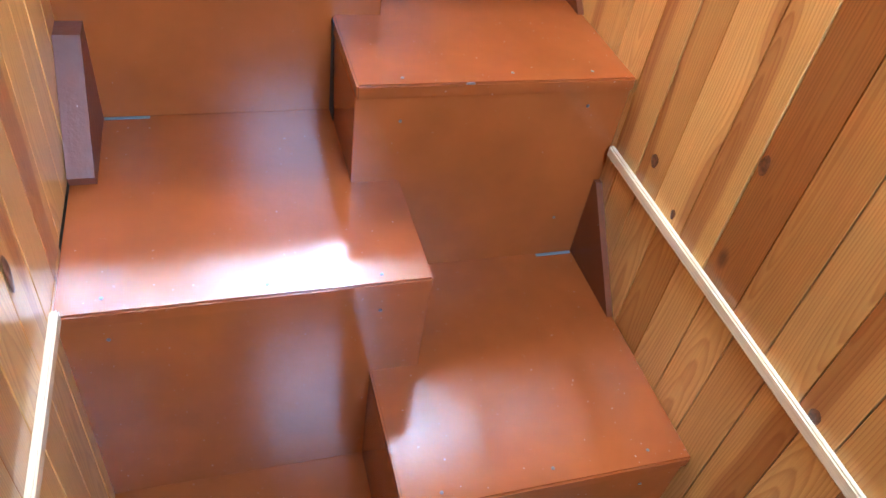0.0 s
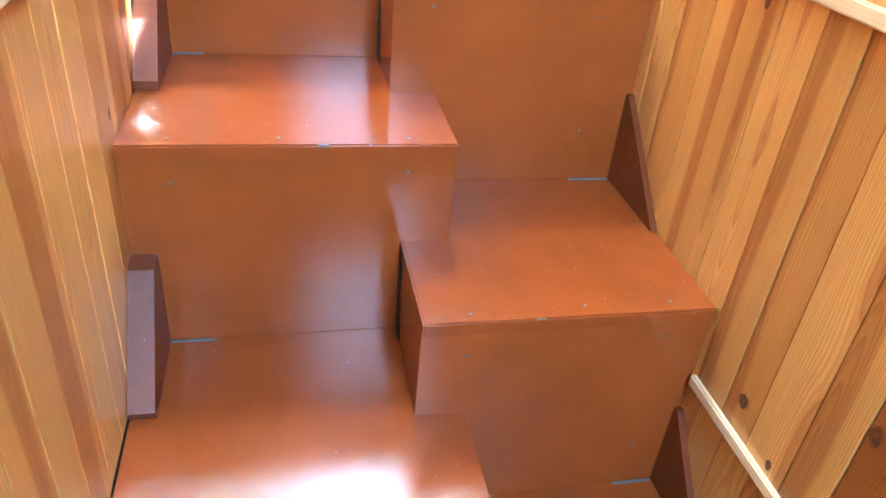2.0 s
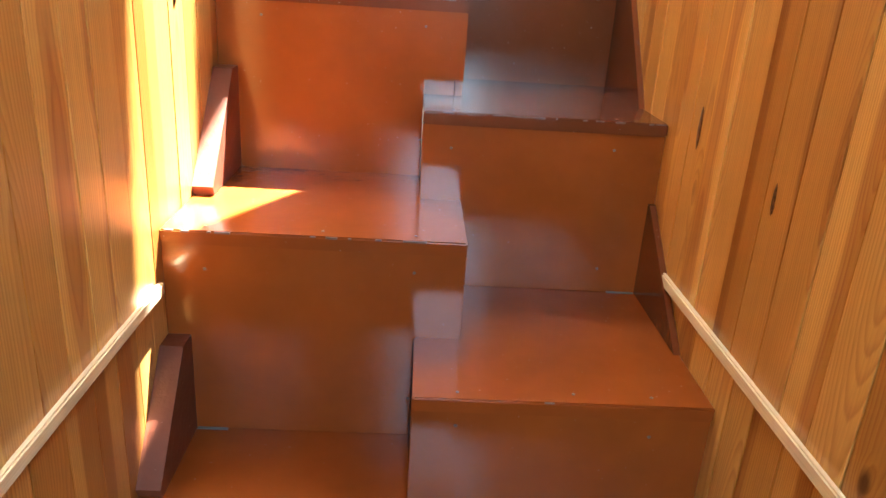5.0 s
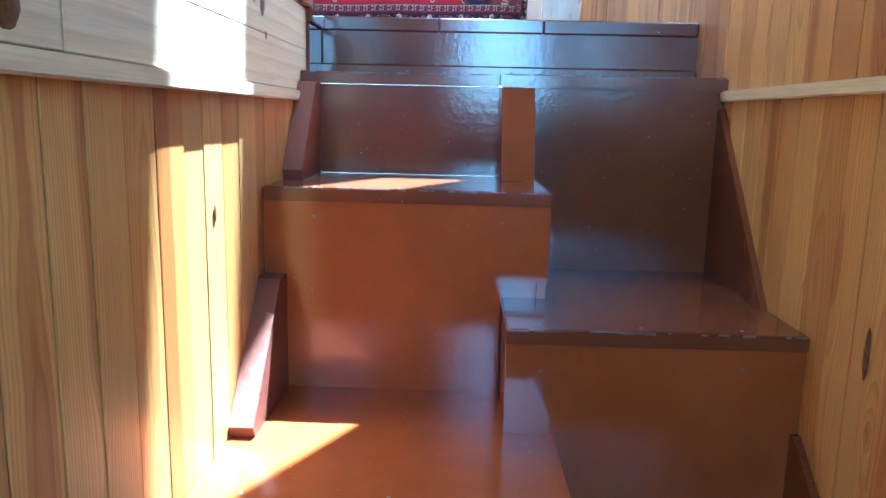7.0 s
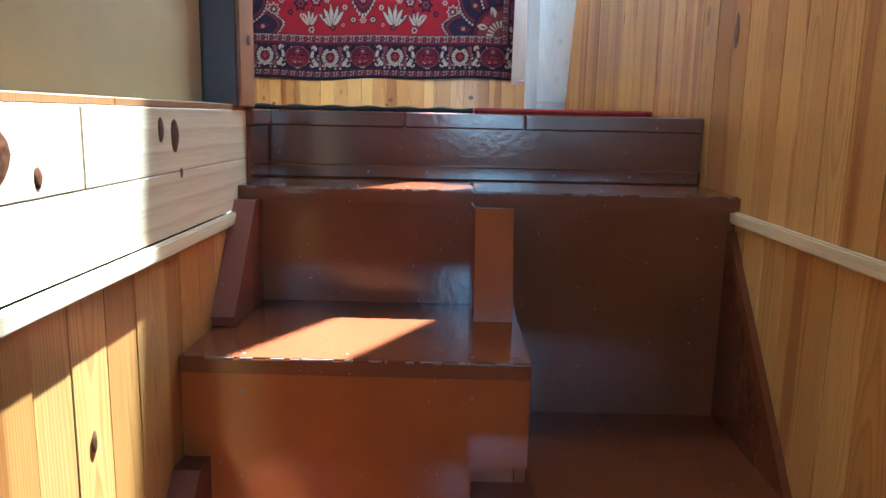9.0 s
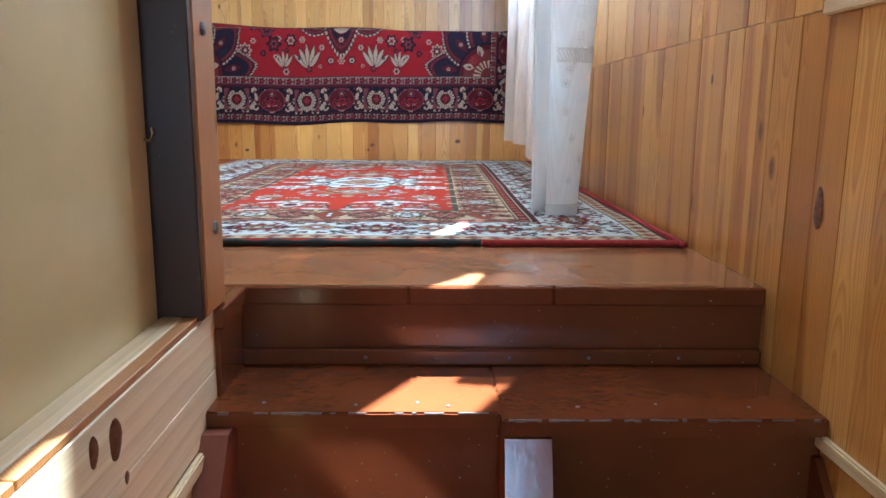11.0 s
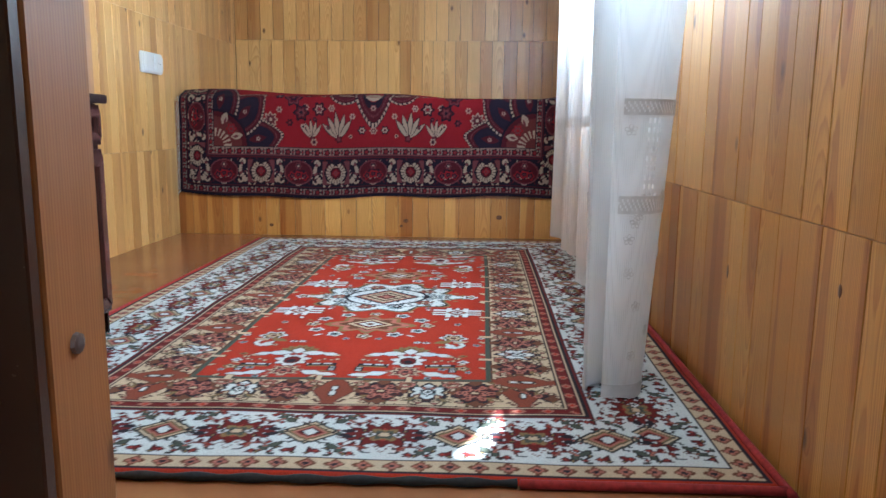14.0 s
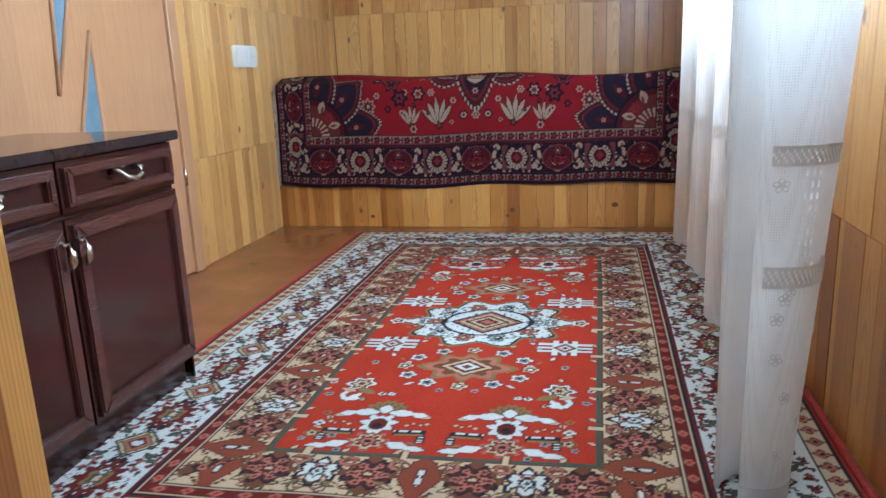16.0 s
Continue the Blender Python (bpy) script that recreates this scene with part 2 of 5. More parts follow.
MAHOGANY = pine("mahogany_veneer", (0.040, 0.011, 0.010), (0.027, 0.007, 0.0065), (0.014, 0.004, 0.004), 0.2, 2, 0.4, 0.0, heartwood=0.1, vary=0.3)
# same veneer made paler, so the highlights on the mouldings are partly in the colour
MAHOGANY_LIT = pine("mahogany_moulding_lit", (0.085, 0.034, 0.030), (0.060, 0.021, 0.018), (0.035, 0.012, 0.010), 0.22, 1, 0.8, 0.0, heartwood=0.1, vary=0.3)
TOP_LAM = plain("dark_laminate", (0.035, 0.022, 0.022), 0.12, 0.0, 40.0, 0.3, 0.02)
BEECH = pine("beech_veneer", (0.50, 0.28, 0.15), (0.45, 0.24, 0.125), (0.38, 0.19, 0.095), 0.35, 2, 0.2, 0.0, heartwood=0.1, vary=0.4)
CHROME = plain("brushed_steel", (0.65, 0.63, 0.58), 0.25, 1.0, 60.0, 0.1, 0.02)
NAIL = plain("nail_head", (0.16, 0.12, 0.11), 0.4, 0.6)
WOOL = woven("wool_pile")
RUG_EDGE = plain("red_rug_edge", (0.34, 0.022, 0.018), 0.9, 0.0, 90.0, 0.4, 0.4)
FRINGE = plain("white_fringe", (0.62, 0.60, 0.58), 0.9, 0.0, 90.0, 0.3, 0.3)
LACE = lace("gathered_lace_net", 0.26, 0.04)
SHEER = lace("sheer_lace_net", 0.7, 0.35)
THREAD = plain("lace_thread", (0.72, 0.72, 0.72), 0.9)
BLUE_GLASS = plain("blue_frosted_glass", (0.20, 0.29, 0.36), 0.2, 0.0, 20.0, 0.15, 0.02)

# ---- building blocks ----


def box_bm(x0, y0, z0, x1, y1, z1, bevel=0.0, bm=None, segments=1):
    own = bm is None
    bm = bm or bmesh.new()
    made = bmesh.ops.create_cube(bm, size=1.0, matrix=Matrix.Translation(((x0 + x1) / 2, (y0 + y1) / 2, (z0 + z1) / 2)) @ Matrix.Diagonal((x1 - x0, y1 - y0, z1 - z0, 1)))
    if bevel:
        edges = list({e for v in made["verts"] for e in v.link_edges})
        bmesh.ops.bevel(bm, geom=edges, offset=bevel, segments=segments, affect="EDGES")
    return bm


def prism_bm(profile, axis, a, b, bm=None):
    """A polygon in the two other axes, drawn out along an axis from a to b."""
    bm = bm or bmesh.new()

    def at(p, v):
        q = list(p)
        q.insert(axis, v)
        return q
    lo, hi = [bm.verts.new(at(p, a)) for p in profile], [bm.verts.new(at(p, b)) for p in profile]
    n = len(profile)
    bm.faces.new(lo), bm.faces.new(hi[::-1])
    for i in range(n):
        bm.faces.new((lo[i], hi[i], hi[(i + 1) % n], lo[(i + 1) % n]))
    bmesh.ops.recalc_face_normals(bm, faces=bm.faces)
    return bm


def tube_bm(path, radius, sides=8, bm=None):
    bm = bm or bmesh.new()
    rings = []
    for i, p in enumerate(path):
        p = Vector(p)
        way = (Vector(path[min(i + 1, len(path) - 1)]) - Vector(path[max(i - 1, 0)])).normalized()
        side = way.orthogonal().normalized()
        up = way.cross(side)
        r = radius[i] if isinstance(radius, (list, tuple)) else radius
        rings.append([bm.verts.new(p + (side * math.cos(a) + up * math.sin(a)) * r) for a in (2 * math.pi * k / sides for k in range(sides))])
    for a, b in zip(rings, rings[1:]):
        for k in range(sides):
            bm.faces.new((a[k], a[(k + 1) % sides], b[(k + 1) % sides], b[k]))
    bm.faces.new(rings[0][::-1]), bm.faces.new(rings[-1])
    bmesh.ops.recalc_face_normals(bm, faces=bm.faces)
    return bm


def mesh_of(name, bm, mat, smooth=False):
    me = bpy.data.meshes.new(name)
    bm.to_mesh(me)
    bm.free()
    me.materials.append(mat)
    if smooth:
        me.shade_smooth()
    return me


def part(name, bm, mat, parent=None, label="", smooth=False):
    ob = new(name, mesh_of(name, bm, mat, smooth))
    if parent is not None:
        ob.parent = parent
        ob.matrix_parent_inverse = parent.matrix_world.inverted() if parent.parent is None and parent.type == "EMPTY" else Matrix()
    return tagged(ob, label) if label else ob


def thing(name, label, category, at=(0, 0, 0), group=""):
    ob = new(name)
    ob.empty_display_size = 0.1
    return tagged(ob, label, category, group)


def structure(name, bm, mat, label, category=""):
    return tagged(part(name, bm, mat), label, category or name.split("_")[0], kind="structure")

# ---- the plan ----
XL, XR = -0.256, 0.728            # faces of the stairwell's two walls
LX, RX = 0.303, 0.213             # inner ends of the left and right treads
UP = 2.275                        # upper floor
EDGE = 2.775                      # edge of the upper floor
TOP = 4.40                        # ceiling
ROOM_L, ROOM_B = -1.64, 7.40      # room's left and end wall
SOUTH = -1.15
# height and front of each tread, in turn left and right
LEFT = [(0.147, 0.330), (0.653, 0.815), (1.056, 1.305), (1.480, 1.745), (1.887, 2.197)]
RIGHT = [(0.420, 0.545), (0.858, 1.065), (1.280, 1.538), (1.672, 2.005)]
R5, R5Z = 2.510, 2.125

# ---- structure ----
structure("floor_lower", box_bm(-1.7, SOUTH - 1.2, -0.12, 1.6, EDGE, 0.0), FLOOR_PAINT, "brown painted wooden floor at the foot of the stairs")
structure("floor_upper", box_bm(ROOM_L - 0.1, EDGE, UP - 0.16, XR + 0.1, ROOM_B + 0.1, UP), FLOOR_PAINT, "orange-brown gloss painted wooden floor of the upper room")
structure("wall_right", box_bm(XR + 0.014, SOUTH - 0.1, -0.1, XR + 0.03, ROOM_B + 0.1, 3.225), DARK, "wall behind the varnished pine boards")
WIN_Y0, WIN_Y1, WIN_Z0, WIN_Z1 = 3.62, 5.25, 3.40, 4.17
upper = box_bm(XR + 0.014, SOUTH - 0.1, 3.225, XR + 0.12, WIN_Y0, TOP)
box_bm(XR + 0.014, WIN_Y1, 3.225, XR + 0.12, ROOM_B + 0.1, TOP, bm=upper)
box_bm(XR + 0.014, WIN_Y0, 3.225, XR + 0.12, WIN_Y1, WIN_Z0, bm=upper)
box_bm(XR + 0.014, WIN_Y0, WIN_Z1, XR + 0.12, WIN_Y1, TOP, bm=upper)
structure("wall_right_upper", upper, DARK, "upper wall with the opening of the side window")
structure("wall_left", box_bm(XL - 0.10, SOUTH - 0.1, -0.1, XL - 0.014, 2.52, 2.07), DARK, "wall of the stairwell behind the pine boards")
structure("wall_left_room", box_bm(ROOM_L - 0.10, EDGE, UP, ROOM_L - 0.014, ROOM_B + 0.1, TOP), DARK, "side wall of the upper room behind the boards")
structure("wall_end", box_bm(ROOM_L - 0.1, ROOM_B + 0.014, UP, XR + 0.1, ROOM_B + 0.1, TOP), DARK, "end wall of the upper room behind the boards")
structure("wall_near", box_bm(ROOM_L - 0.1, EDGE - 0.06, UP, -0.345, EDGE, TOP), PINE, "pine partition wall beside the stair opening")
WX0, WX1, WZ0, WZ1 = 0.11, 0.71, 2.14, 3.26      # window over the lower landing
south = box_bm(-1.7, SOUTH - 0.1, -0.1, WX0, SOUTH, TOP)
box_bm(WX1, SOUTH - 0.1, -0.1, 1.6, SOUTH, TOP, bm=south)
box_bm(WX0, SOUTH - 0.1, -0.1, WX1, SOUTH, WZ0, bm=south)
box_bm(WX0, SOUTH - 0.1, WZ1, WX1, SOUTH, TOP, bm=south)
structure("wall_south", south, WHITE_WALL, "plain plastered wall with a window over the lower landing")
# roof light above the stairs: a narrow slanting opening, and a second small gap further on


def ceiling_bm():
    bm = bmesh.new()
    x0, x1 = ROOM_L - 0.1, XR + 0.12
    fields = (((x0, SOUTH - 0.1), (x1, SOUTH - 0.1), (x1, 3.98), (x0, 3.98), (0.05, 2.63), (0.63, 3.72), (0.525, 3.86), (0.05, 2.99)),
              ((x0, 3.9805), (x1, 3.9805), (x1, ROOM_B + 0.1), (x0, ROOM_B + 0.1), (0.415, 4.15), (0.465, 4.15), (0.56, 4.42), (0.53, 4.46)))
    for o0, o1, o2, o3, h0, h1, h2, h3 in fields:
        for quad in ((o0, o1, h1, h0), (o1, o2, h2, h1), (o2, o3, h3, h2), (o3, o0, h0, h3)):
            prism_bm(quad, 2, TOP, TOP + 0.05, bm)
    return bm


structure("ceiling", ceiling_bm(), WHITE_WALL, "plain white ceiling with a narrow roof light over the stairs")

# ---- staircase ----
stairs = thing("staircase", "steep alternating-tread wooden staircase in glossy brown paint", "staircase")


def step_bm(x0, x1, front, back, top, base, nose=0.008):
    """Tread board with a softly rounded nosing."""
    return box_bm(x0, front - nose, top - 0.028, x1, back, top, 0.0035, segments=2)


def build_steps(steps, x0, x1, last_back, cheek_x, worn):
    for i, (z, y) in enumerate(steps):
        base = steps[i - 1][0] if i else 0.0
        nxt = steps[i + 1] if i + 1 < len(steps) else (R5Z, R5)
        mat = STAIR_OLD if worn(i) else TREAD
        part("tread", step_bm(x0, x1, y, nxt[1] + (0.02 if nxt[1] < R5 else 0.066), z, base), mat, stairs)
        if i == 4:
            notch = RIGHT[3][0] + 0.036
            bm = bmesh.new()
            rim = [bm.verts.new((px, y, pz)) for px, pz in ((x0, base), (RX, base), (RX, notch), (x1, notch), (x1, z - 0.028), (x0, z - 0.028))]
            push = bmesh.ops.extrude_face_region(bm, geom=[bm.faces.new(rim)])
            bmesh.ops.translate(bm, vec=(0, 0.02, 0), verts=[v for v in push["geom"] if isinstance(v, bmesh.types.BMVert)])
            bmesh.ops.recalc_face_normals(bm, faces=bm.faces[:])
            part("riser", bm, STAIR, stairs)
            part("riser", box_bm(RX + 0.0005, y + 0.0205, RIGHT[3][0], x1 - 0.02, y + 0.035, RIGHT[3][0] + 0.06), STAIR, stairs)
        else:
            part("riser", box_bm(x0, y, base, x1, y + 0.02, z - 0.028, 0.001), STAIR, stairs)
        part("cheek", box_bm(cheek_x - 0.009, y + 0.021, base, cheek_x + 0.009, nxt[1], z - 0.029), STAIR, stairs)


build_steps(LEFT, XL, LX, 2.54, LX - 0.0095, lambda i: i == 4)
build_steps(RIGHT, RX, XR, 2.54, RX + 0.0095, lambda i: i == 3)
part("tread", box_bm(XL - 0.04, R5 + 0.022, R5Z - 0.028, RX, EDGE, R5Z, 0.0035, segments=2), STAIR_OLD, stairs)
part("tread", box_bm(RX, R5 - 0.008, R5Z - 0.030, XR, EDGE, R5Z + 0.001, 0.0035, segments=2), STAIR_OLD, stairs)
part("riser", box_bm(XL, R5 + 0.045, LEFT[-1][0] + 0.0005, RX + 0.03, R5 + 0.065, R5Z - 0.0285), STAIR_OLD, stairs)
part("riser", box_bm(RX, R5 + 0.012, RIGHT[-1][0], XR, R5 + 0.032, R5Z - 0.030), STAIR_OLD, stairs)
# riser of the floor: a floor edge board in lengths, a face board and a lower strip with nails
xs = [XL - 0.03, 0.06, 0.33, XR]
for a, b in zip(xs, xs[1:]):
    part("edge_board", box_bm(a + 0.0006, EDGE - 0.022, UP - 0.034, b - 0.0006, EDGE - 0.001, UP + 0.001, 0.003), STAIR_OLD, stairs)
part("riser", box_bm(XL - 0.03, EDGE - 0.012, R5Z, XR, EDGE - 0.001, UP - 0.0345), STAIR_OLD, stairs)
part("foot_strip", box_bm(XL - 0.03, EDGE - 0.026, R5Z, XR, EDGE - 0.0125, R5Z + 0.032, 0.004), STAIR_OLD, stairs)

# ---- pine boards ----
board_meshes = {}


def board_mesh(w, h, mat, depth=0.014):
    key = (round(w, 3), round(h, 3), mat.name)
    if key not in board_meshes:
        c, w2 = 0.0007, w / 2 - 0.0011
        prof = [(-w2, -depth), (w2, -depth), (w2, -c), (w2 - c, 0.0), (-w2 + c, 0.0), (-w2, -c)]
        board_meshes[key] = mesh_of("board", prism_bm(prof, 2, 0.0008, h - 0.0008), mat)
    return board_meshes[key]


def board_run(parent, where, a, b, z0, z1, rng, mat=PINE, rest=None):
    """Upright boards side by side from a to b; where(s) gives the pose of a board at that place along the wall."""
    s = a
    while s < b - 0.004:
        w = min(rng.choice((0.078, 0.086, 0.086, 0.094)), b - s)
        if b - s - w < 0.03:
            w = b - s
        m = where(s + w / 2, z0)
        me = board_mesh(w, z1 - z0, mat)
        if rest is None or rest(s, z0):
            ob = new("board", me)
            ob.parent = parent
            ob.matrix_world = m @ pose(0, rng.uniform(-0.0012, 0.0012), 0)
        s += w


rng = random.Random(7)
right_boards = tagged(new("wall_panelling_right"), "varnished knotty pine boards, upright in rows, glossy", "panelling", kind="structure")
left_boards = tagged(new("wall_panelling_left"), "varnished pine boards, upright in rows beside the stairs", "panelling", kind="structure")
room_boards = tagged(new("wall_panelling_room"), "pale varnished pine boards on the room's side wall", "panelling", kind="structure")
end_boards = tagged(new("wall_panelling_end"), "varnished pine boards in rows on the end wall", "panelling", kind="structure")
facing_right = lambda s, z: Matrix.Translation((XR, s, z)) @ pose(0, 0, 0, 0, 0, 90)
facing_left = lambda s, z: Matrix.Translation((XL, s, z)) @ pose(0, 0, 0, 0, 0, -90)
facing_room = lambda s, z: Matrix.Translation((ROOM_L, s, z)) @ pose(0, 0, 0, 0, 0, -90)
facing_end = lambda s, z: Matrix.Translation((s, ROOM_B, z)) @ pose(0, 0, 0, 0, 0, 180)
for z0, z1, a, b in ((0.0, 0.70, -0.6, 1.2), (0.70, 1.38, -0.6, 2.1), (1.38, 2.085, -0.2, 2.62), (2.085, 2.76, 0.5, 2.86), (2.76, 3.5, 0.5, 2.86),
                     (UP, 2.765, 2.86, 6.235), (2.765, WIN_Z0, 2.86, 6.235), (2.79, WIN_Z0, 6.235, ROOM_B), (WIN_Z0, TOP, 2.86, WIN_Y0), (WIN_Z0, TOP, WIN_Y1, ROOM_B)):
    board_run(right_boards, facing_right, a, b, z0, z1, rng)
for z0, z1, a, b in ((0.0, 0.66, -0.6, 0.95), (0.66, 1.375, -0.6, 1.86), (1.375, 2.065, -0.4, 2.56)):
    board_run(left_boards, facing_left, a, b, z0, z1, rng)
for z0, z1 in ((UP, 2.78), (2.78, 3.50), (3.50, TOP)):
    board_run(room_boards, facing_room, 5.29, ROOM_B, z0, z1, rng, PINE_PALE)
    board_run(room_boards, facing_room, EDGE, 4.17, z0, z1, rng, PINE_PALE)
for z0, z1 in ((2.9, 3.54), (3.54, TOP)):
    board_run(end_boards, facing_end, ROOM_L, XR, z0, z1, rng, PINE_PALE)


def strip(parent, wall_x, side, y0, y1, z, h=0.024, d=0.012):
    part("cover_strip", box_bm(min(wall_x, wall_x + side * d), y0, z - h / 2, max(wall_x, wall_x + side * d), y1, z + h / 2, 0.003, segments=2), PINE_STRIP, parent)


strip(right_boards, XR, -1, -0.6, 1.055, 0.70)
strip(right_boards, XR, -1, -0.6, 1.955, 1.38)
strip(right_boards, XR, -1, -0.2, 2.522, 2.085)
strip(right_boards, XR, -1, 0.5, 2.63, 2.76)
strip(left_boards, XL, 1, -0.6, 0.812, 0.655)
strip(left_boards, XL, 1, -0.6, 1.715, 1.375)
strip(left_boards, XL, 1, -0.4, 2.535, 2.066)


# ---- parapet of raw planks, post and beige panel ----
parapet = thing("parapet", "low parapet of raw knotty pine planks beside the stairs", "parapet")
for y0, y1, z0, z1 in ((-0.6, 1.93, 2.175, 2.272), (1.932, 2.62, 2.175, 2.272), (-0.6, 1.5, 2.08, 2.1745), (1.502, 2.60, 2.08, 2.1745)):
    part("plank", box_bm(XL - 0.02, y0, z0, XL + 0.002, y1, z1, 0.0015), PINE_Y, parapet)
part("cap", box_bm(XL - 0.055, -0.6, 2.20, XL - 0.0205, 2.62, 2.284, 0.002), PINE_Y, parapet)
for y0, y1 in ((-0.6, 1.58), (1.582, 2.02), (2.022, 2.62)):
    part("edge_strip", box_bm(XL - 0.020, y0, 2.2725, XL + 0.0005, y1, 2.283, 0.0012), PINE_POST, parapet, "narrow red-brown edge strip")

post = thing("door_post", "worn brown wooden post at the head of the stairs", "post")
part("shaft", box_bm(-0.335, 2.54, UP + 0.002, -0.245, 2.645, TOP, 0.004), PINE_POST, post)
# thin board over the near face, its colour darkened in place of shade
part("side_board", box_bm(-0.338, 2.522, UP + 0.002, -0.2465, 2.539, TOP, 0.002), POST_SHADED, post, "brown painted side of the post, its shade put into the colour")
for z, y in ((2.715, 2.585), (2.41, 2.60)):
    part("bolt", tube_bm([(-0.2455, y, z), (-0.241, y, z), (-0.240, y, z)], [0.011, 0.010, 0.006], 10), NAIL, post, "dull round bolt head")
structure("partition_panel", box_bm(-0.345, -0.6, 2.20, -0.3115, 2.512, TOP), BEIGE, "smooth beige painted partition panel above the parapet", "panel")
hook = thing("wall_hook", "small steel hook screwed beside the beige panel", "hook")
part("shank", tube_bm([(-0.345, 2.505, 2.555), (-0.315, 2.505, 2.553), (-0.303, 2.505, 2.551), (-0.298, 2.505, 2.562), (-0.300, 2.505, 2.570)], 0.0028, 6), CHROME, hook, smooth=True)
part("plate", box_bm(-0.347, 2.495, 2.545, -0.343, 2.515, 2.568, 0.001), CHROME, hook)
structure("wall_left_back", box_bm(-0.62, -0.6, -0.1, -0.3605, 2.715, TOP), DARK, "closed space behind the partition panel")
structure("wall_left_lower", box_bm(-0.62, SOUTH, -0.1, -0.36, -0.601, TOP), WHITE_WALL, "plain wall over the lower landing")
structure("wall_right_lower", box_bm(XR + 0.001, SOUTH, -0.1, XR + 0.0135, -0.61, TOP), WHITE_WALL, "plain wall beside the lower landing")
structure("floor_return", box_bm(-0.345, 2.522, R5Z - 0.03, XL - 0.006, EDGE - 0.001, UP), STAIR_OLD, "painted floor end beside the post", "floor")
part("edge_board", box_bm(XL - 0.0055, 2.60, UP - 0.034, XL + 0.018, EDGE - 0.0225, UP + 0.001, 0.003), STAIR_OLD, stairs)
part("return_board", box_bm(XL - 0.0055, 2.60, R5Z + 0.0005, XL + 0.010, EDGE - 0.027, UP - 0.0345, 0.001), STAIR_OLD, stairs)

# wedges under the risers along both walls
for z, y, top, reach in ((0.653, 1.305, 0.195, 0.20), (1.056, 1.745, 0.21, 0.21), (1.480, 2.197, 0.235, 0.245), (1.887, R5 + 0.045, 0.212, 0.20)):
    part("wedge", prism_bm([(y - reach, z + 0.0005), (y - 0.0005, z + 0.0005), (y - 0.0005, z + top), (y - 0.05, z + top), (y - reach - 0.008, z + 0.02)], 0, XL + 0.001, -0.212), WEDGE, stairs, "worn wooden wedge along the wall")
part("wedge", prism_bm([(2.425, 1.8875), (R5 + 0.0445, 1.8875), (R5 + 0.0445, R5Z - 0.0305), (2.50, R5Z - 0.0305)], 0, RX + 0.004, LX - 0.012), STAIR, stairs)
part("filler", box_bm(RX + 0.004, R5 - 0.002, R5Z - 0.030, LX - 0.012, R5 + 0.0445, R5Z - 0.0285), STAIR, stairs)
for z, y, top, reach in ((0.420, 1.065, 0.20, 0.20), (0.858, 1.538, 0.20, 0.235), (1.280, 2.005, 0.215, 0.29), (1.672, R5 + 0.012, 0.385, 0.345)):
    part("stringer", prism_bm([(y - reach, z + 0.0005), (y - 0.0005, z + 0.0005), (y - 0.0005, z + top), (y - 0.012, z + top)], 0, XR - 0.014, XR - 0.0005), STAIR_OLD, stairs, "dark brown stringer showing above the tread")
# grey filler worked into the corners by the walls
for y, z, x0, x1 in ((1.300, 0.6545, -0.21, -0.13), (1.742, 1.0575, -0.21, -0.15), (1.534, 0.8595, 0.62, 0.71), (1.060, 0.4215, 0.63, 0.71), (2.002, 1.2815, 0.65, 0.712)):
    part("sealant", box_bm(x0, y - 0.004, z - 0.001, x1, y + 0.002, z + 0.0012), GREY_SEAL, stairs, "grey sealant in the corner")
nail_mesh = mesh_of("nail", tube_bm([(0, 0, -0.001), (0, 0, 0.0008), (0, 0, 0.0012)], [0.0034, 0.0032, 0.0014], 7), NAIL)


def nail(m):
    ob = new("nail", nail_mesh)
    ob.parent = stairs
    ob.matrix_world = m


nr = random.Random(3)
for steps, x0, x1 in ((LEFT, XL, LX), (RIGHT, RX, XR)):
    for z, y in steps:
        for f in (0.14, 0.5, 0.84):
            x = x0 + (x1 - x0) * (f + nr.uniform(-0.05, 0.05))
            nail(pose(x, y + nr.uniform(0.012, 0.022), z))
            if f != 0.5:
                nail(pose(x, y - 0.0005, z - nr.uniform(0.055, 0.08), 90))
            if f > 0.6:
                nail(pose(x, y - 0.0005, z - nr.uniform(0.30, 0.34), 90))
for x in (-0.17, -0.02, 0.08, 0.13, 0.34, 0.47, 0.62):
    nail(pose(x, R5 + nr.uniform(0.04, 0.06), R5Z + 0.0012))
for x in (-0.02, 0.112, 0.25, 0.40, 0.57):
    nail(pose(x, EDGE - 0.0265, R5Z + 0.016, 90))

# large dark knots of the boards
KNOT = plain("knot_heart", (0.20, 0.075, 0.030), 0.3, 0.0, 120.0, 0.8, 0.2)


def knot(parent, wall_x, side, y, z, ry, rz):
    ry, rz = ry * 0.8, rz * 0.85
    bm = bmesh.new()
    rim = []
    for ring, lift in ((1.0, -0.0004), (0.8, 0.0003), (0.35, 0.0005)):
        rim.append([bm.verts.new((wall_x + side * (lift + 0.0004), y + ry * ring * math.cos(a) * (1 + 0.12 * math.sin(3 * a + z * 9)), z + rz * ring * math.sin(a))) for a in (2 * math.pi * k / 14 for k in range(14))])
    for a, b in zip(rim, rim[1:]):
        for k in range(14):
            bm.faces.new((a[k], a[(k + 1) % 14], b[(k + 1) % 14], b[k]))
    bm.faces.new(rim[-1])
    bmesh.ops.recalc_face_normals(bm, faces=bm.faces)
    part("knot", bm, KNOT, parent, "dark knot", smooth=True)


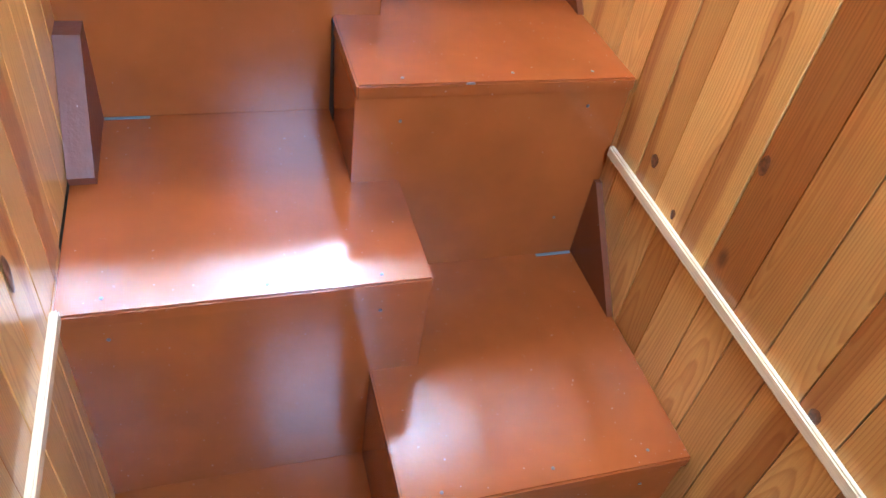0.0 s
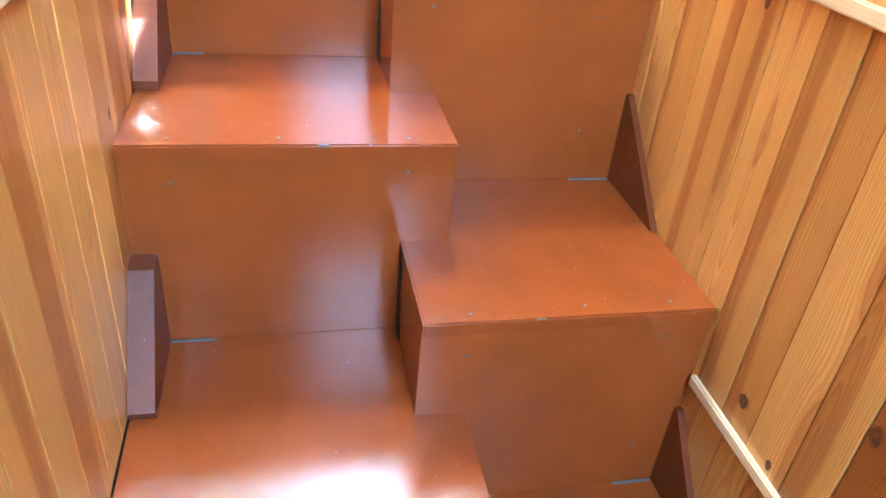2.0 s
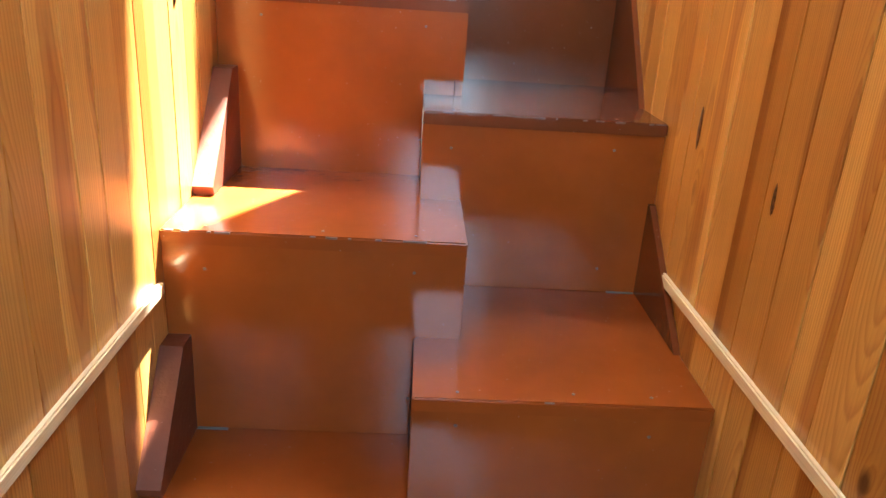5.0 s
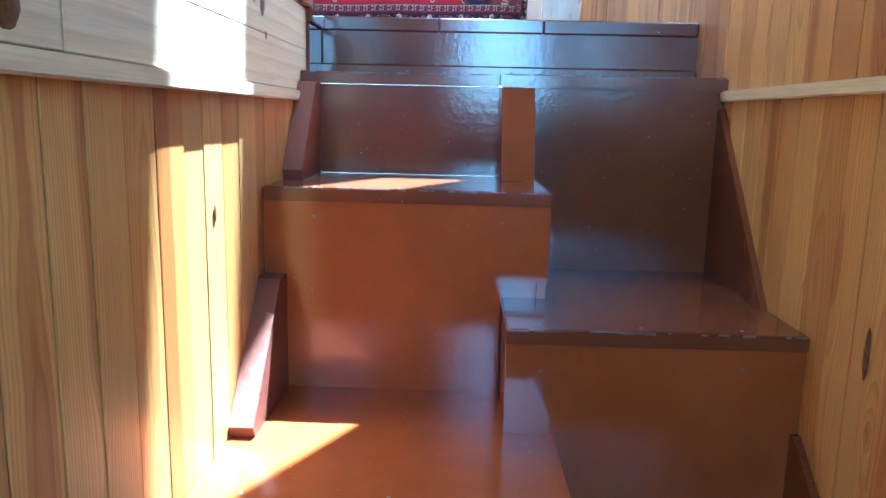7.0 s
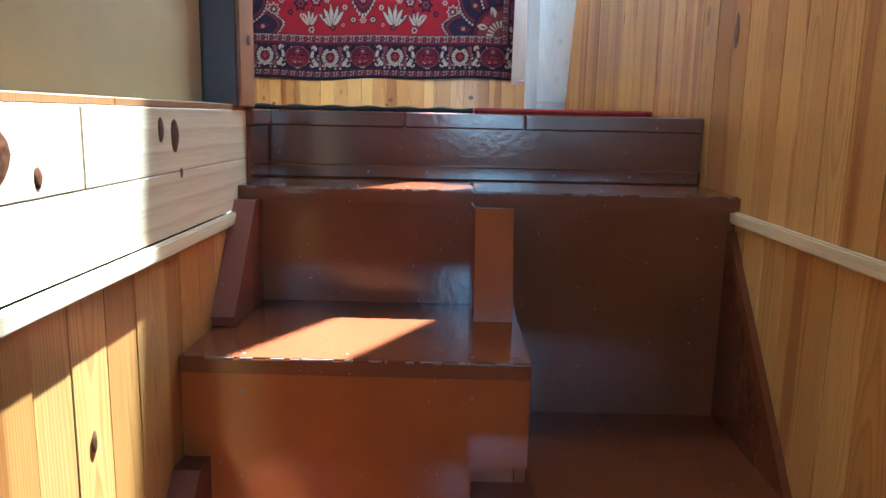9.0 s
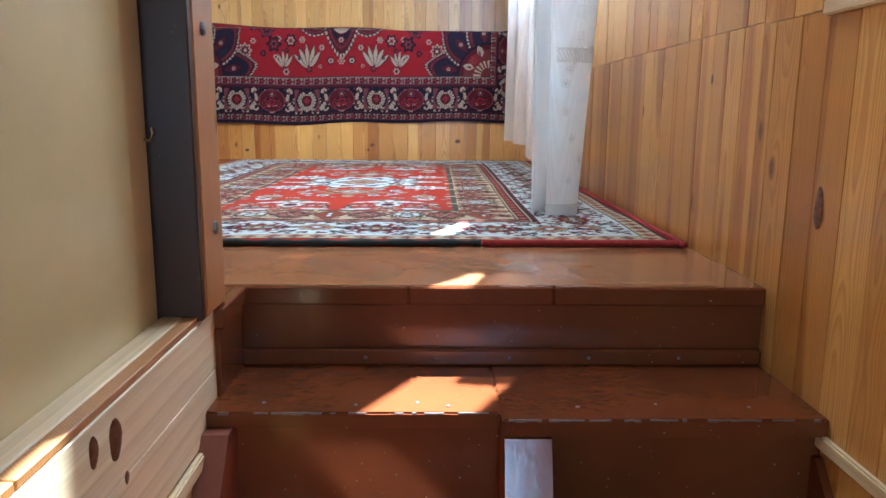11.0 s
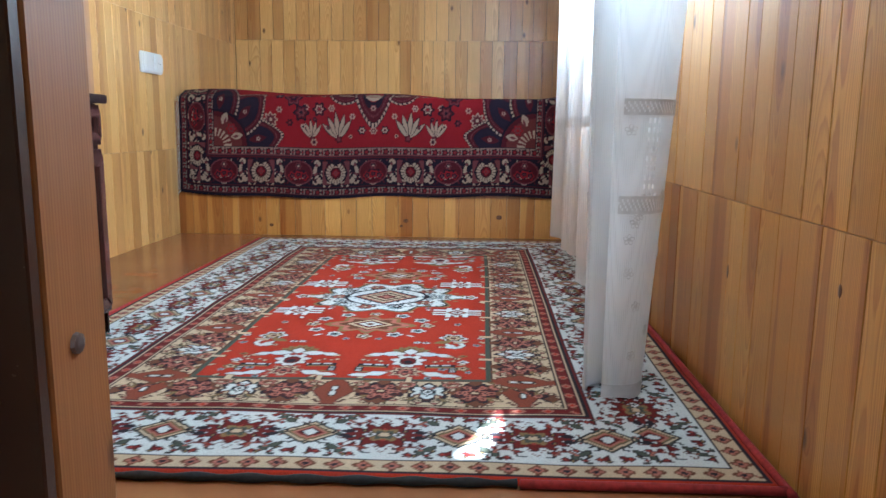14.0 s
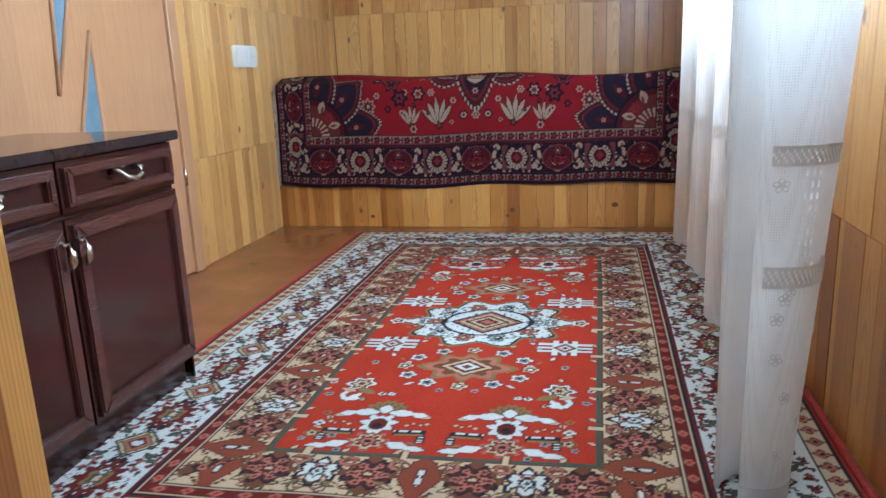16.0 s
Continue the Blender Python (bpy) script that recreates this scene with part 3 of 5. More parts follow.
for y, z, ry, rz in ((1.828, 1.699, 0.011, 0.048), (2.600, 2.447, 0.017, 0.042), (1.186, 1.339, 0.009, 0.012), (0.925, 0.770, 0.014, 0.016), (0.419, 0.717, 0.013, 0.018),
                     (0.828, 0.728, 0.008, 0.012), (1.50, 1.66, 0.007, 0.03), (0.70, 0.93, 0.012, 0.02), (3.62, 2.60, 0.008, 0.02), (3.1, 2.67, 0.008, 0.014)):
    knot(right_boards, XR - 0.0012, -1, y, z, ry, rz)
for y, z, ry, rz in ((2.213, 2.230, 0.021, 0.030), (2.160, 2.240, 0.014, 0.022), (2.235, 2.172, 0.008, 0.010), (1.765, 2.222, 0.030, 0.034), (1.835, 2.196, 0.010, 0.014), (1.411, 2.109, 0.028, 0.022), (1.48, 2.068, 0.017, 0.014), (1.42, 2.235, 0.010, 0.010)):
    knot(parapet, XL + 0.0020, 1, y, z, ry, rz)
for y, z, ry, rz in ((1.914, 1.870, 0.009, 0.017), (0.72, 0.83, 0.014, 0.035), (1.32, 1.10, 0.01, 0.014)):
    knot(left_boards, XL + 0.0012, 1, y, z, ry, rz)

# ---- patterned wool ----
RED, DEEP, CREAM, WHITE = (0.37, 0.034, 0.016), (0.14, 0.016, 0.014), (0.52, 0.40, 0.26), (0.58, 0.61, 0.60)
INK, BROWN, PINK, OLIVE, TEAL = (0.026, 0.020, 0.026), (0.15, 0.058, 0.03), (0.38, 0.14, 0.10), (0.22, 0.15, 0.06), (0.20, 0.28, 0.30)


class Weave:
    """A pattern worked out knot by knot on a grid; x and y in metres."""

    def __init__(self, x0, x1, y0, y1, pitch, ground):
        self.nx, self.ny = round((x1 - x0) / pitch) + 1, round((y1 - y0) / pitch) + 1
        self.gx, self.gy = np.linspace(x0, x1, self.nx), np.linspace(y0, y1, self.ny)
        self.x, self.y = np.meshgrid(self.gx, self.gy)
        self.c = np.empty((self.ny, self.nx, 3))
        self.c[:] = ground

    def put(self, where, colour):
        self.c[where] = colour

    def rosette(self, px, py, r, n, colours, where=True, turn=0.0, squash=1.0):
        """Nested petalled rings about the origin of px, py, from the outside in."""
        rad, ang = np.hypot(px, py / squash), np.arctan2(py / squash, px) + turn
        for k, col in enumerate(colours):
            f = 1 - k / len(colours)
            self.put((rad < r * f * (0.84 + 0.16 * np.cos(n * ang))) & where, col)

    def diamond(self, px, py, rx, ry, colours, where=True, step=0.0):
        d = np.abs(px) / rx + np.abs(py) / ry
        if step:
            d = np.floor(d / step) * step
        for k, col in enumerate(colours):
            self.put((d < 1 - k / len(colours)) & where, col)

    def arc(self, px, py, r, w, a0, a1, colour, where=True):
        ang = np.arctan2(py, px)
        self.put((np.abs(np.hypot(px, py) - r) < w) & (ang > a0) & (ang < a1) & where, colour)

    def leaf(self, px, py, length, width, turn, colour, where=True):
        c, s = math.cos(turn), math.sin(turn)
        u, v = px * c + py * s, -px * s + py * c
        t = np.clip(u / length, 0, 1)
        self.put((u > 0) & (u < length) & (np.abs(v) < width * np.sin(math.pi * t)) & where, colour)

    def palmette(self, px, py, r, colours, where=True):
        """A fan of leaves rising from the origin."""
        for k, turn in enumerate((0.35, 0.95, 1.57, 2.19, 2.79)):
            self.leaf(px, py, r * (1.0 if k != 2 else 1.15), r * 0.17, turn, colours[0], where)
            self.leaf(px, py, r * 0.8, r * 0.09, turn, colours[1], where)
        self.rosette(px, py, r * 0.26, 5, colours[2:4], where)

    def mesh(self, name, place, mat):
        """The grid as a mesh; place(x, y) gives the point of each knot."""
        p = np.stack(place(self.x, self.y), axis=-1).reshape(-1, 3)
        i = np.arange(self.nx * self.ny).reshape(self.ny, self.nx)
        q = np.stack((i[:-1, :-1], i[:-1, 1:], i[1:, 1:], i[1:, :-1]), axis=-1).reshape(-1, 4)
        me = bpy.data.meshes.new(name)
        me.vertices.add(len(p))
        me.vertices.foreach_set("co", p.ravel().astype(np.float32))
        me.loops.add(q.size)
        me.loops.foreach_set("vertex_index", q.ravel().astype(np.int32))
        me.polygons.add(len(q))
        me.polygons.foreach_set("loop_start", np.arange(0, q.size, 4, dtype=np.int32))
        me.update(calc_edges=True)
        layer = me.color_attributes.new("weave", "FLOAT_COLOR", "POINT")
        layer.data.foreach_set("color", np.concatenate((self.c.reshape(-1, 3), np.ones((len(p), 1))), axis=1).ravel().astype(np.float32))
        me.materials.append(mat)
        me.shade_smooth()
        return me


def rug_weave():
    w = Weave(-0.905, 0.905, -1.445, 1.445, 0.0045, RED)
    ax, ay = np.abs(w.x), np.abs(w.y)
    dx, dy = 0.905 - ax, 1.445 - ay
    d = np.minimum(dx, dy)                              # distance in from the edge
    along = np.where(dx < dy, w.y, w.x)                 # run along the border
    # narrow outer guard
    outer = (d > 0.018) & (d < 0.075)
    w.put(outer, CREAM)
    s = (along + 0.5) % 0.055 - 0.0275
    w.rosette(s, d - 0.047, 0.021, 4, (BROWN, PINK, INK), outer)
    w.put((d > 0.018) & (d < 0.023) | (d > 0.070) & (d < 0.075), INK)
    # wide white border with red medallions
    white = (d > 0.075) & (d < 0.305)
    w.put(white, WHITE)
    mid = d - 0.19
    GREEN = (0.075, 0.085, 0.065)
    s = (along + 3.1) % 0.31 - 0.155
    h = (along + 3.255) % 0.31 - 0.155
    ha, sa, ma = np.abs(h), np.abs(s), np.abs(mid)
    # red oval medallions with an olive heart
    w.rosette(s, mid, 0.104, 14, (PINK,), white, 0.2, 0.80)
    w.rosette(s, mid, 0.098, 14, (WHITE,), white, 0.2, 0.80)
    w.rosette(s, mid, 0.086, 12, (DEEP, (0.30, 0.045, 0.03)), white, 0.0, 0.74)
    w.rosette(s, mid, 0.046, 6, (OLIVE, GREEN, CREAM), white, 0.0, 0.72)
    w.rosette(sa - 0.030, mid, 0.013, 4, (WHITE, GREEN), white)
    w.arc(sa - 0.060, ma - 0.078, 0.022, 0.0045, -3.2, 1.6, PINK, white)
    # stepped diamonds with blocks at their corners
    w.diamond(h, mid, 0.062, 0.056, (GREEN, CREAM, OLIVE, PINK, DEEP, WHITE), white, 0.16)
    for u, v, turn, ln, wd, col in ((0.040, 0.048, 0.8, 0.045, 0.011, GREEN), (0.062, 0.012, 0.1, 0.034, 0.010, INK), (0.012, 0.072, 1.2, 0.030, 0.008, DEEP), (0.086, 0.072, 2.3, 0.030, 0.009, GREEN), (0.100, 0.036, 1.9, 0.026, 0.006, DEEP)):
        w.leaf(ha - u, ma - v, ln, wd, turn, col, white)
    for u, v, r in ((0.030, 0.090, 0.012), (0.072, 0.052, 0.010), (0.098, 0.092, 0.011), (0.118, 0.064, 0.009), (0.060, 0.096, 0.008)):
        w.diamond(ha - u, ma - v, r, r, (DEEP, (0.30, 0.045, 0.03)), white)
    for u, v in ((0.048, 0.076), (0.112, 0.020), (0.084, 0.098), (0.014, 0.100)):
        w.rosette(ha - u, ma - v, 0.008, 4, (INK, OLIVE), white)
    rr = random.Random(4)
    w.put((d > 0.296) & (d < 0.302), DEEP)
    # red guard
    guard = (d > 0.305) & (d < 0.360)
    w.put(guard, DEEP)
    s = (along + 5.0) % 0.066 - 0.033
    w.leaf(s + 0.022, d - 0.326, 0.046, 0.010, 0.5, BROWN, guard)
    w.rosette(s, d - 0.334, 0.015, 4, (PINK, RED), guard)
    w.put((d > 0.305) & (d < 0.311) | (d > 0.353) & (d < 0.360), INK)
    w.put((d > 0.311) & (d < 0.316) | (d > 0.347) & (d < 0.353), CREAM)
    # inner floral border
    inner = (d > 0.360) & (d < 0.525)
    w.put(inner, CREAM)
    mid = d - 0.4425
    PLUM = (0.085, 0.022, 0.020)
    P = 0.46
    s = (along + 10 * P + P / 2) % P - P / 2
    sa = np.abs(s)
    # red-brown spindles across the border, with a pale slot
    w.diamond(sa, mid, 0.052, 0.10, ((0.22, 0.055, 0.030),), inner, 0.06)
    w.put(inner & (sa < 0.024 + 0.020 * np.cos(mid * 55)), (0.22, 0.055, 0.030))
    w.put(inner & (sa < 0.008) & (np.abs(mid) < 0.034), CREAM)
    w.put(inner & (sa < 0.005) & (np.abs(mid) < 0.028), WHITE)
    # dark lobed rosettes
    q = sa - P / 4
    w.diamond(q, mid, 0.066, 0.088, (BROWN,), inner, 0.08)
    w.rosette(q, mid, 0.064, 8, (INK, PLUM, INK, PINK, PLUM, CREAM), inner, 0.39, 1.05)
    for k in range(6):
        a = k * math.pi / 3
        w.rosette(q - 0.038 * math.cos(a), mid - 0.040 * math.sin(a), 0.012, 5, (PINK, PLUM), inner)
    # white and grey-green blocks
    h = P / 2 - sa
    w.rosette(h, mid, 0.056, 6, (INK, WHITE, WHITE, TEAL, WHITE), inner, 0.52, 1.2)
    w.diamond(h, mid, 0.020, 0.030, (INK, WHITE, GREEN), inner)
    w.leaf(h - 0.025, np.abs(mid) - 0.035, 0.034, 0.008, 0.9, GREEN, inner)
    # scrolls and olive brackets between them
    for u, v, r in ((0.058, 0.045, 0.018), (0.175, 0.050, 0.017)):
        w.arc(sa - u, mid - v, r, 0.0042, -2.6, 2.6, PINK, inner)
        w.arc(sa - u, mid - v, r * 0.5, 0.0035, -1.0, 3.1, BROWN, inner)
    for u, v, ln, turn, col in ((0.046, -0.052, 0.050, 0.5, OLIVE), (0.160, -0.058, 0.046, 0.4, OLIVE), (0.040, 0.014, 0.030, 1.2, BROWN), (0.168, 0.010, 0.030, 2.0, BROWN), (0.070, -0.070, 0.030, 0.2, BROWN), (0.198, -0.040, 0.030, 1.1, (0.22, 0.055, 0.030)), (0.186, 0.072, 0.030, 2.6, OLIVE), (0.060, 0.074, 0.030, 0.3, OLIVE)):
        w.leaf(sa - u, mid - v, ln, 0.011, turn, col, inner)
        w.leaf(sa - u - 0.004, mid - v - 0.002, ln * 0.6, 0.004, turn, CREAM, inner)
    w.put((d > 0.517) & (d < 0.527), BROWN)
    # red field, the same in its four quarters
    field = d > 0.527
    w.put(field, RED)
    for sx in (0, 1):
        s = (along + 3.0) % 0.125 - 0.0625
        w.leaf(s + 0.02, d - 0.527, 0.03, 0.006, 1.0, CREAM, field & (d < 0.55))
    # central medallion
    rad = np.hypot(ax / 0.285, ay / 0.235)
    ang = np.arctan2(ay / 0.235, ax / 0.285)
    edge = 0.90 + 0.10 * np.cos(10 * ang)
    w.put(field & (rad < edge * 1.05), OLIVE)
    w.put(field & (rad < edge), INK)
    w.put(field & (rad < edge * 0.965), WHITE)
    for k in range(10):
        a = 2 * math.pi * k / 10
        w.rosette(w.x - 0.180 * math.cos(a), w.y - 0.158 * math.sin(a), 0.036, 6, (BROWN, PINK, DEEP, CREAM) if k % 2 else (TEAL, WHITE, INK, WHITE), field)
    w.put(field & (rad < 0.56) & (np.abs(rad - 0.53) < 0.025), INK)
    w.diamond(w.x, w.y, 0.125, 0.105, (INK, PINK, CREAM, BROWN, CREAM, DEEP, PINK), field, 0.07)
    w.put(field & (rad < edge * 0.98) & (np.sin(w.x * 150) * np.sin(w.y * 150) > 0.86), INK)
    w.leaf(ax - 0.225, w.y, 0.075, 0.016, 0.0, WHITE, field)
    w.rosette(ax - 0.315, w.y, 0.030, 5, (WHITE, BROWN, CREAM), field)
    # two smaller medallions
    py = ay - 0.40
    for k in range(12):
        a = 2 * math.pi * k / 12
        w.rosette(w.x - 0.185 * math.cos(a), py - 0.135 * math.sin(a), 0.026, 5, (WHITE, TEAL, INK) if k % 3 else (CREAM, BROWN, WHITE), field)
    rad2 = np.hypot(w.x / 0.15, py / 0.105)
    e2 = 0.86 + 0.14 * np.cos(8 * np.arctan2(py, w.x))
    w.put(field & (rad2 < e2), OLIVE)
    w.put(field & (rad2 < e2 * 0.86), PINK)
    w.put(field & (rad2 < e2 * 0.68), BROWN)
    w.diamond(w.x, py, 0.075, 0.06, (CREAM, DEEP, WHITE, BROWN), field)
    # barred crosses near the field's sides
    px, py = ax - 0.275, ay - 0.225
    for k in range(-1, 2):
        w.put(field & (np.abs(px - 0.0) < 0.085) & (np.abs(py - 0.028 * k) < 0.008), WHITE)
        w.put(field & (np.abs(py) < 0.062) & (np.abs(px - 0.03 * k) < 0.008), WHITE)
    w.diamond(px, py, 0.04, 0.04, (BROWN, PINK, WHITE, DEEP), field)
    # scrolls in the corners of the field
    px, py = ax - 0.275, ay - 0.57
    w.rosette(px, py + 0.03, 0.045, 6, (WHITE, OLIVE, CREAM, DEEP), field)
    w.arc(px, py - 0.040, 0.030, 0.007, -1.2, 2.4, WHITE, field)
    w.leaf(px + 0.02, py - 0.03, 0.06, 0.012, 1.0, WHITE, field)
    w.leaf(px, py - 0.02, 0.05, 0.010, -0.4, CREAM, field)
    w.leaf(px, py, 0.07, 0.014, 2.6, OLIVE, field)
    # standing bouquets at the field's ends, their tops towards the middle
    qx, v = np.abs(ax - 0.160), ay
    for turn in (-0.5, -0.95, -1.4):
        w.leaf(qx, v - 0.700, 0.062, 0.016, turn, OLIVE, field)
        w.leaf(qx, v - 0.700, 0.050, 0.006, turn, BROWN, field)
    w.leaf(qx, v - 0.715, 0.050, 0.017, -1.57, WHITE, field)
    w.leaf(qx - 0.010, v - 0.708, 0.075, 0.018, 0.05, WHITE, field)
    w.leaf(qx - 0.065, v - 0.705, 0.066, 0.014, 0.42, WHITE, field)
    w.leaf(qx - 0.100, v - 0.735, 0.030, 0.006, -0.3, CREAM, field)
    w.rosette(qx, v - 0.768, 0.050, 8, (WHITE, CREAM), field, 0.2, 1.05)
    w.put(field & (np.hypot(qx / 0.024, (v - 0.770) / 0.030) < 1), DEEP)
    w.put(field & (np.hypot(qx / 0.012, (v - 0.778) / 0.014) < 1), INK)
    w.put(field & (qx > 0.050) & (qx < 0.132) & (np.abs(v - 0.812) < 0.015), INK)
    w.put(field & (qx > 0.050) & (qx < 0.130) & (np.abs(v - 0.804) < 0.006) & (np.sin(qx * 190) > -0.5), WHITE)
    w.put(field & (qx > 0.054) & (qx < 0.126) & (np.abs(v - 0.820) < 0.005), OLIVE)
    w.put(field & (qx > 0.112) & (qx < 0.136) & (np.abs(v - 0.842) < 0.018), INK)
    w.put(field & (qx > 0.116) & (qx < 0.130) & (np.abs(v - 0.842) < 0.014) & (np.sin(v * 500) > 0), WHITE)
    w.rosette(qx, v - 0.855, 0.054, 8, (PINK, CREAM, DEEP, PINK, INK), field, 0.1, 0.9)
    w.leaf(qx - 0.045, v - 0.862, 0.065, 0.017, 0.35, WHITE, field)
    w.leaf(qx - 0.085, v - 0.884, 0.060, 0.013, 0.1, WHITE, field)
    for u, e in ((0.09, 0.765), (0.11, 0.772), (0.075, 0.775), (0.125, 0.765)):
        w.rosette(qx - u, v - e, 0.006, 4, (CREAM,), field)
    # dark outline and pale tabs round the field
    w.put((d > 0.519) & (d < 0.532), GREEN)
    tab = (along + 5.0) % 0.23 - 0.115
    w.put((d > 0.512) & (d < 0.550) & (np.abs(tab) < 0.008), CREAM)
    # light florets about the medallions
    for k in range(44):
        q = rr.uniform(0.02, 0.36), rr.uniform(0.0, 0.93)
        if k % 2:
            w.leaf(ax - q[0], ay - q[1], rr.uniform(0.02, 0.035), 0.006, rr.uniform(0, 6.28), rr.choice((WHITE, OLIVE, CREAM)), field & (w.c[..., 0] > 0.35) & (w.c[..., 1] < 0.05))
        else:
            w.rosette(ax - q[0], ay - q[1], rr.uniform(0.008, 0.014), 5, (rr.choice((WHITE, CREAM, TEAL)), DEEP), field & (w.c[..., 0] > 0.35) & (w.c[..., 1] < 0.05))
    # small sprigs
    px, py = ax - 0.31, ay - 0.83
    w.rosette(px, py, 0.022, 5, (OLIVE, CREAM, INK), field)
    w.rosette(px, py + 0.055, 0.016, 4, (WHITE, TEAL), field)
    w.rosette(px, py + 0.11, 0.013, 4, (OLIVE, BROWN), field)
    # small sprigs strewn over the pale grounds of the borders
    for zone, period, lo, hi, count, cols in ((white, 0.155, 0.082, 0.292, 16, (INK, DEEP, GREEN)), (inner, 0.23, 0.366, 0.512, 60, (BROWN, OLIVE, PINK, INK, BROWN))):
        ground = zone & (w.c.sum(axis=2) > 0.9)
        for k in range(count):
            sx, sy = np.abs((along + 20 * period) % (2 * period) - period) - rr.uniform(0, period), d - rr.uniform(lo, hi)
            if k % 2:
                w.arc(sx, sy, rr.uniform(0.008, 0.014), 0.003, rr.uniform(-3.1, -1.0), rr.uniform(0.5, 3.0), rr.choice(cols), ground)
            else:
                w.leaf(sx, sy, rr.uniform(0.016, 0.032), rr.uniform(0.004, 0.007), rr.uniform(0, 6.28), rr.choice(cols), ground)
    # florets that fill the medallions
    pale = field & (w.c.sum(axis=2) > 1.2) & (np.hypot(ax / 0.285, ay / 0.235) < 1)
    for k in range(70):
        sx, sy, col, size = ax - rr.uniform(0, 0.28), ay - rr.uniform(0, 0.22), rr.choice((INK, BROWN, OLIVE, TEAL, GREEN)), rr.uniform(0.7, 1.2)
        if k % 2:
            w.arc(sx, sy, 0.011 * size, 0.0034, rr.uniform(-3.1, -1.0), rr.uniform(0.5, 3.0), col, pale)
        else:
            w.leaf(sx, sy, 0.026 * size, 0.006 * size, rr.uniform(0, 6.28), col, pale)
    # dark outlines drawn round the pale motifs
    lum = w.c.sum(axis=2)
    step = np.zeros_like(lum)
    step[1:, :] = np.maximum(step[1:, :], lum[:-1, :] - lum[1:, :])
    step[:-1, :] = np.maximum(step[:-1, :], lum[1:, :] - lum[:-1, :])
    step[:, 1:] = np.maximum(step[:, 1:], lum[:, :-1] - lum[:, 1:])
    step[:, :-1] = np.maximum(step[:, :-1], lum[:, 1:] - lum[:, :-1])
    rim = (step > 0.5) & (d > 0.08)
    w.c[rim] = w.c[rim] * 0.35 + np.array(INK) * 0.65
    return w


def cover_weave():
    """Hanging side and top of the bedspread: x along the bed, y up from the lower hem."""
    WINE, NAVY, ROSE, BONE, FIELD = (0.060, 0.007, 0.012), (0.012, 0.008, 0.016), (0.115, 0.030, 0.034), (0.30, 0.23, 0.165), (0.18, 0.008, 0.013)
    BLUE = (0.020, 0.014, 0.028)
    L = 2.31
    w = Weave(0.0, L, 0.0, 1.05, 0.0042, FIELD)
    cx = w.x - L / 2
    ax = np.abs(cx)
    side = np.minimum(w.x, L - w.x) * 1.36
    d = np.minimum(w.y, side)
    along = np.where(w.y < side, cx, w.y)

    def beaded(px, py, rx, ry, inside, where, n, tip=0.0):
        """A lobe with a beaded pale edge and a combed inner line; tip draws its lower end to a point."""
        squeeze = 1 - tip * np.clip(-py / ry, 0, 1) ** 1.5
        rad, ang = np.hypot(px / (rx * squeeze), py / ry), np.arctan2(py / ry, px / rx)
        w.put((rad < 1.14) & where, NAVY)
        w.put((rad < 1.11) & (rad > 0.99) & (np.sin(ang * n) > -0.45) & where, BONE)
        w.put((rad < 0.97) & where, inside)
        w.put((np.abs(rad - 0.80) < 0.035) & (np.sin(ang * n * 1.6) > -0.2) & where, ROSE)

    field = d > 0.285
    # corner medallions: two pointed lobes, a pale nub between them and a quarter rosette
    qx, qy = np.minimum(w.x, L - w.x) - 0.212, w.y - 0.285
    w.rosette(qx - 0.335, qy - 0.150, 0.045, 8, (BONE, ROSE, WINE, BONE), field)
    for way, reach, wide, n in ((0.16, 0.150, 0.105, 44), (0.80, 0.165, 0.100, 44), (1.42, 0.150, 0.105, 44)):
        u = qx * math.cos(way) + qy * math.sin(way) - 0.255
        v = -qx * math.sin(way) + qy * math.cos(way)
        rad = np.hypot(u / reach, v / (wide * (1 - 0.55 * np.clip(u / reach, 0, 1) ** 2)))
        ang = np.arctan2(v / wide, u / reach)
        w.put(field & (rad < 1.12), NAVY)
        w.put(field & (rad < 1.09) & (rad > 0.98) & (np.sin(ang * n) > -0.5), BONE)
        w.put(field & (rad < 0.95), WINE)
        w.put(field & (np.abs(rad - 0.80) < 0.03) & (np.sin(ang * 60) > -0.3), ROSE)
        w.put(field & (rad < 0.70), np.array(NAVY) * 1.3)
        w.leaf(u + 0.05, v, 0.11, 0.022, 0.0, WINE, field)
        w.rosette(u - 0.01, v, 0.017, 5, (ROSE, BONE, ROSE), field)
    rad, ang = np.hypot(qx, qy), np.arctan2(qy, qx)
    w.put(field & (rad < 0.205), NAVY)
    w.put(field & (rad < 0.192), WINE)
    w.put(field & (rad < 0.165), (0.10, 0.020, 0.020))
    w.put(field & (rad < 0.10) & (rad > 0.055) & (np.sin(ang * 22) > 0.1), BONE)
    w.rosette(qx - 0.10, qy - 0.095, 0.034, 6, (FIELD, ROSE, FIELD), field)
    for u, v, turn in ((0.095, 0.050, 0.15), (0.045, 0.120, 1.15)):
        w.leaf(qx - u, qy - v, 0.075, 0.020, turn, BONE, field)
        w.leaf(qx - u - 0.01, qy - v, 0.045, 0.007, turn, ROSE, field)
    # half medallion in the middle of the top edge
    for ox in (-0.165, 0.165):
        beaded(cx - ox, w.y - 0.60, 0.088, 0.072, WINE, field, 22)
        w.leaf(np.abs(cx) - 0.115, w.y - 0.585, 0.11, 0.022, 0.35, BONE, field)
        w.leaf(np.abs(cx) - 0.125, w.y - 0.588, 0.09, 0.010, 0.35, WINE, field)
    beaded(cx, w.y - 0.62, 0.105, 0.205, WINE, field, 34, 0.35)
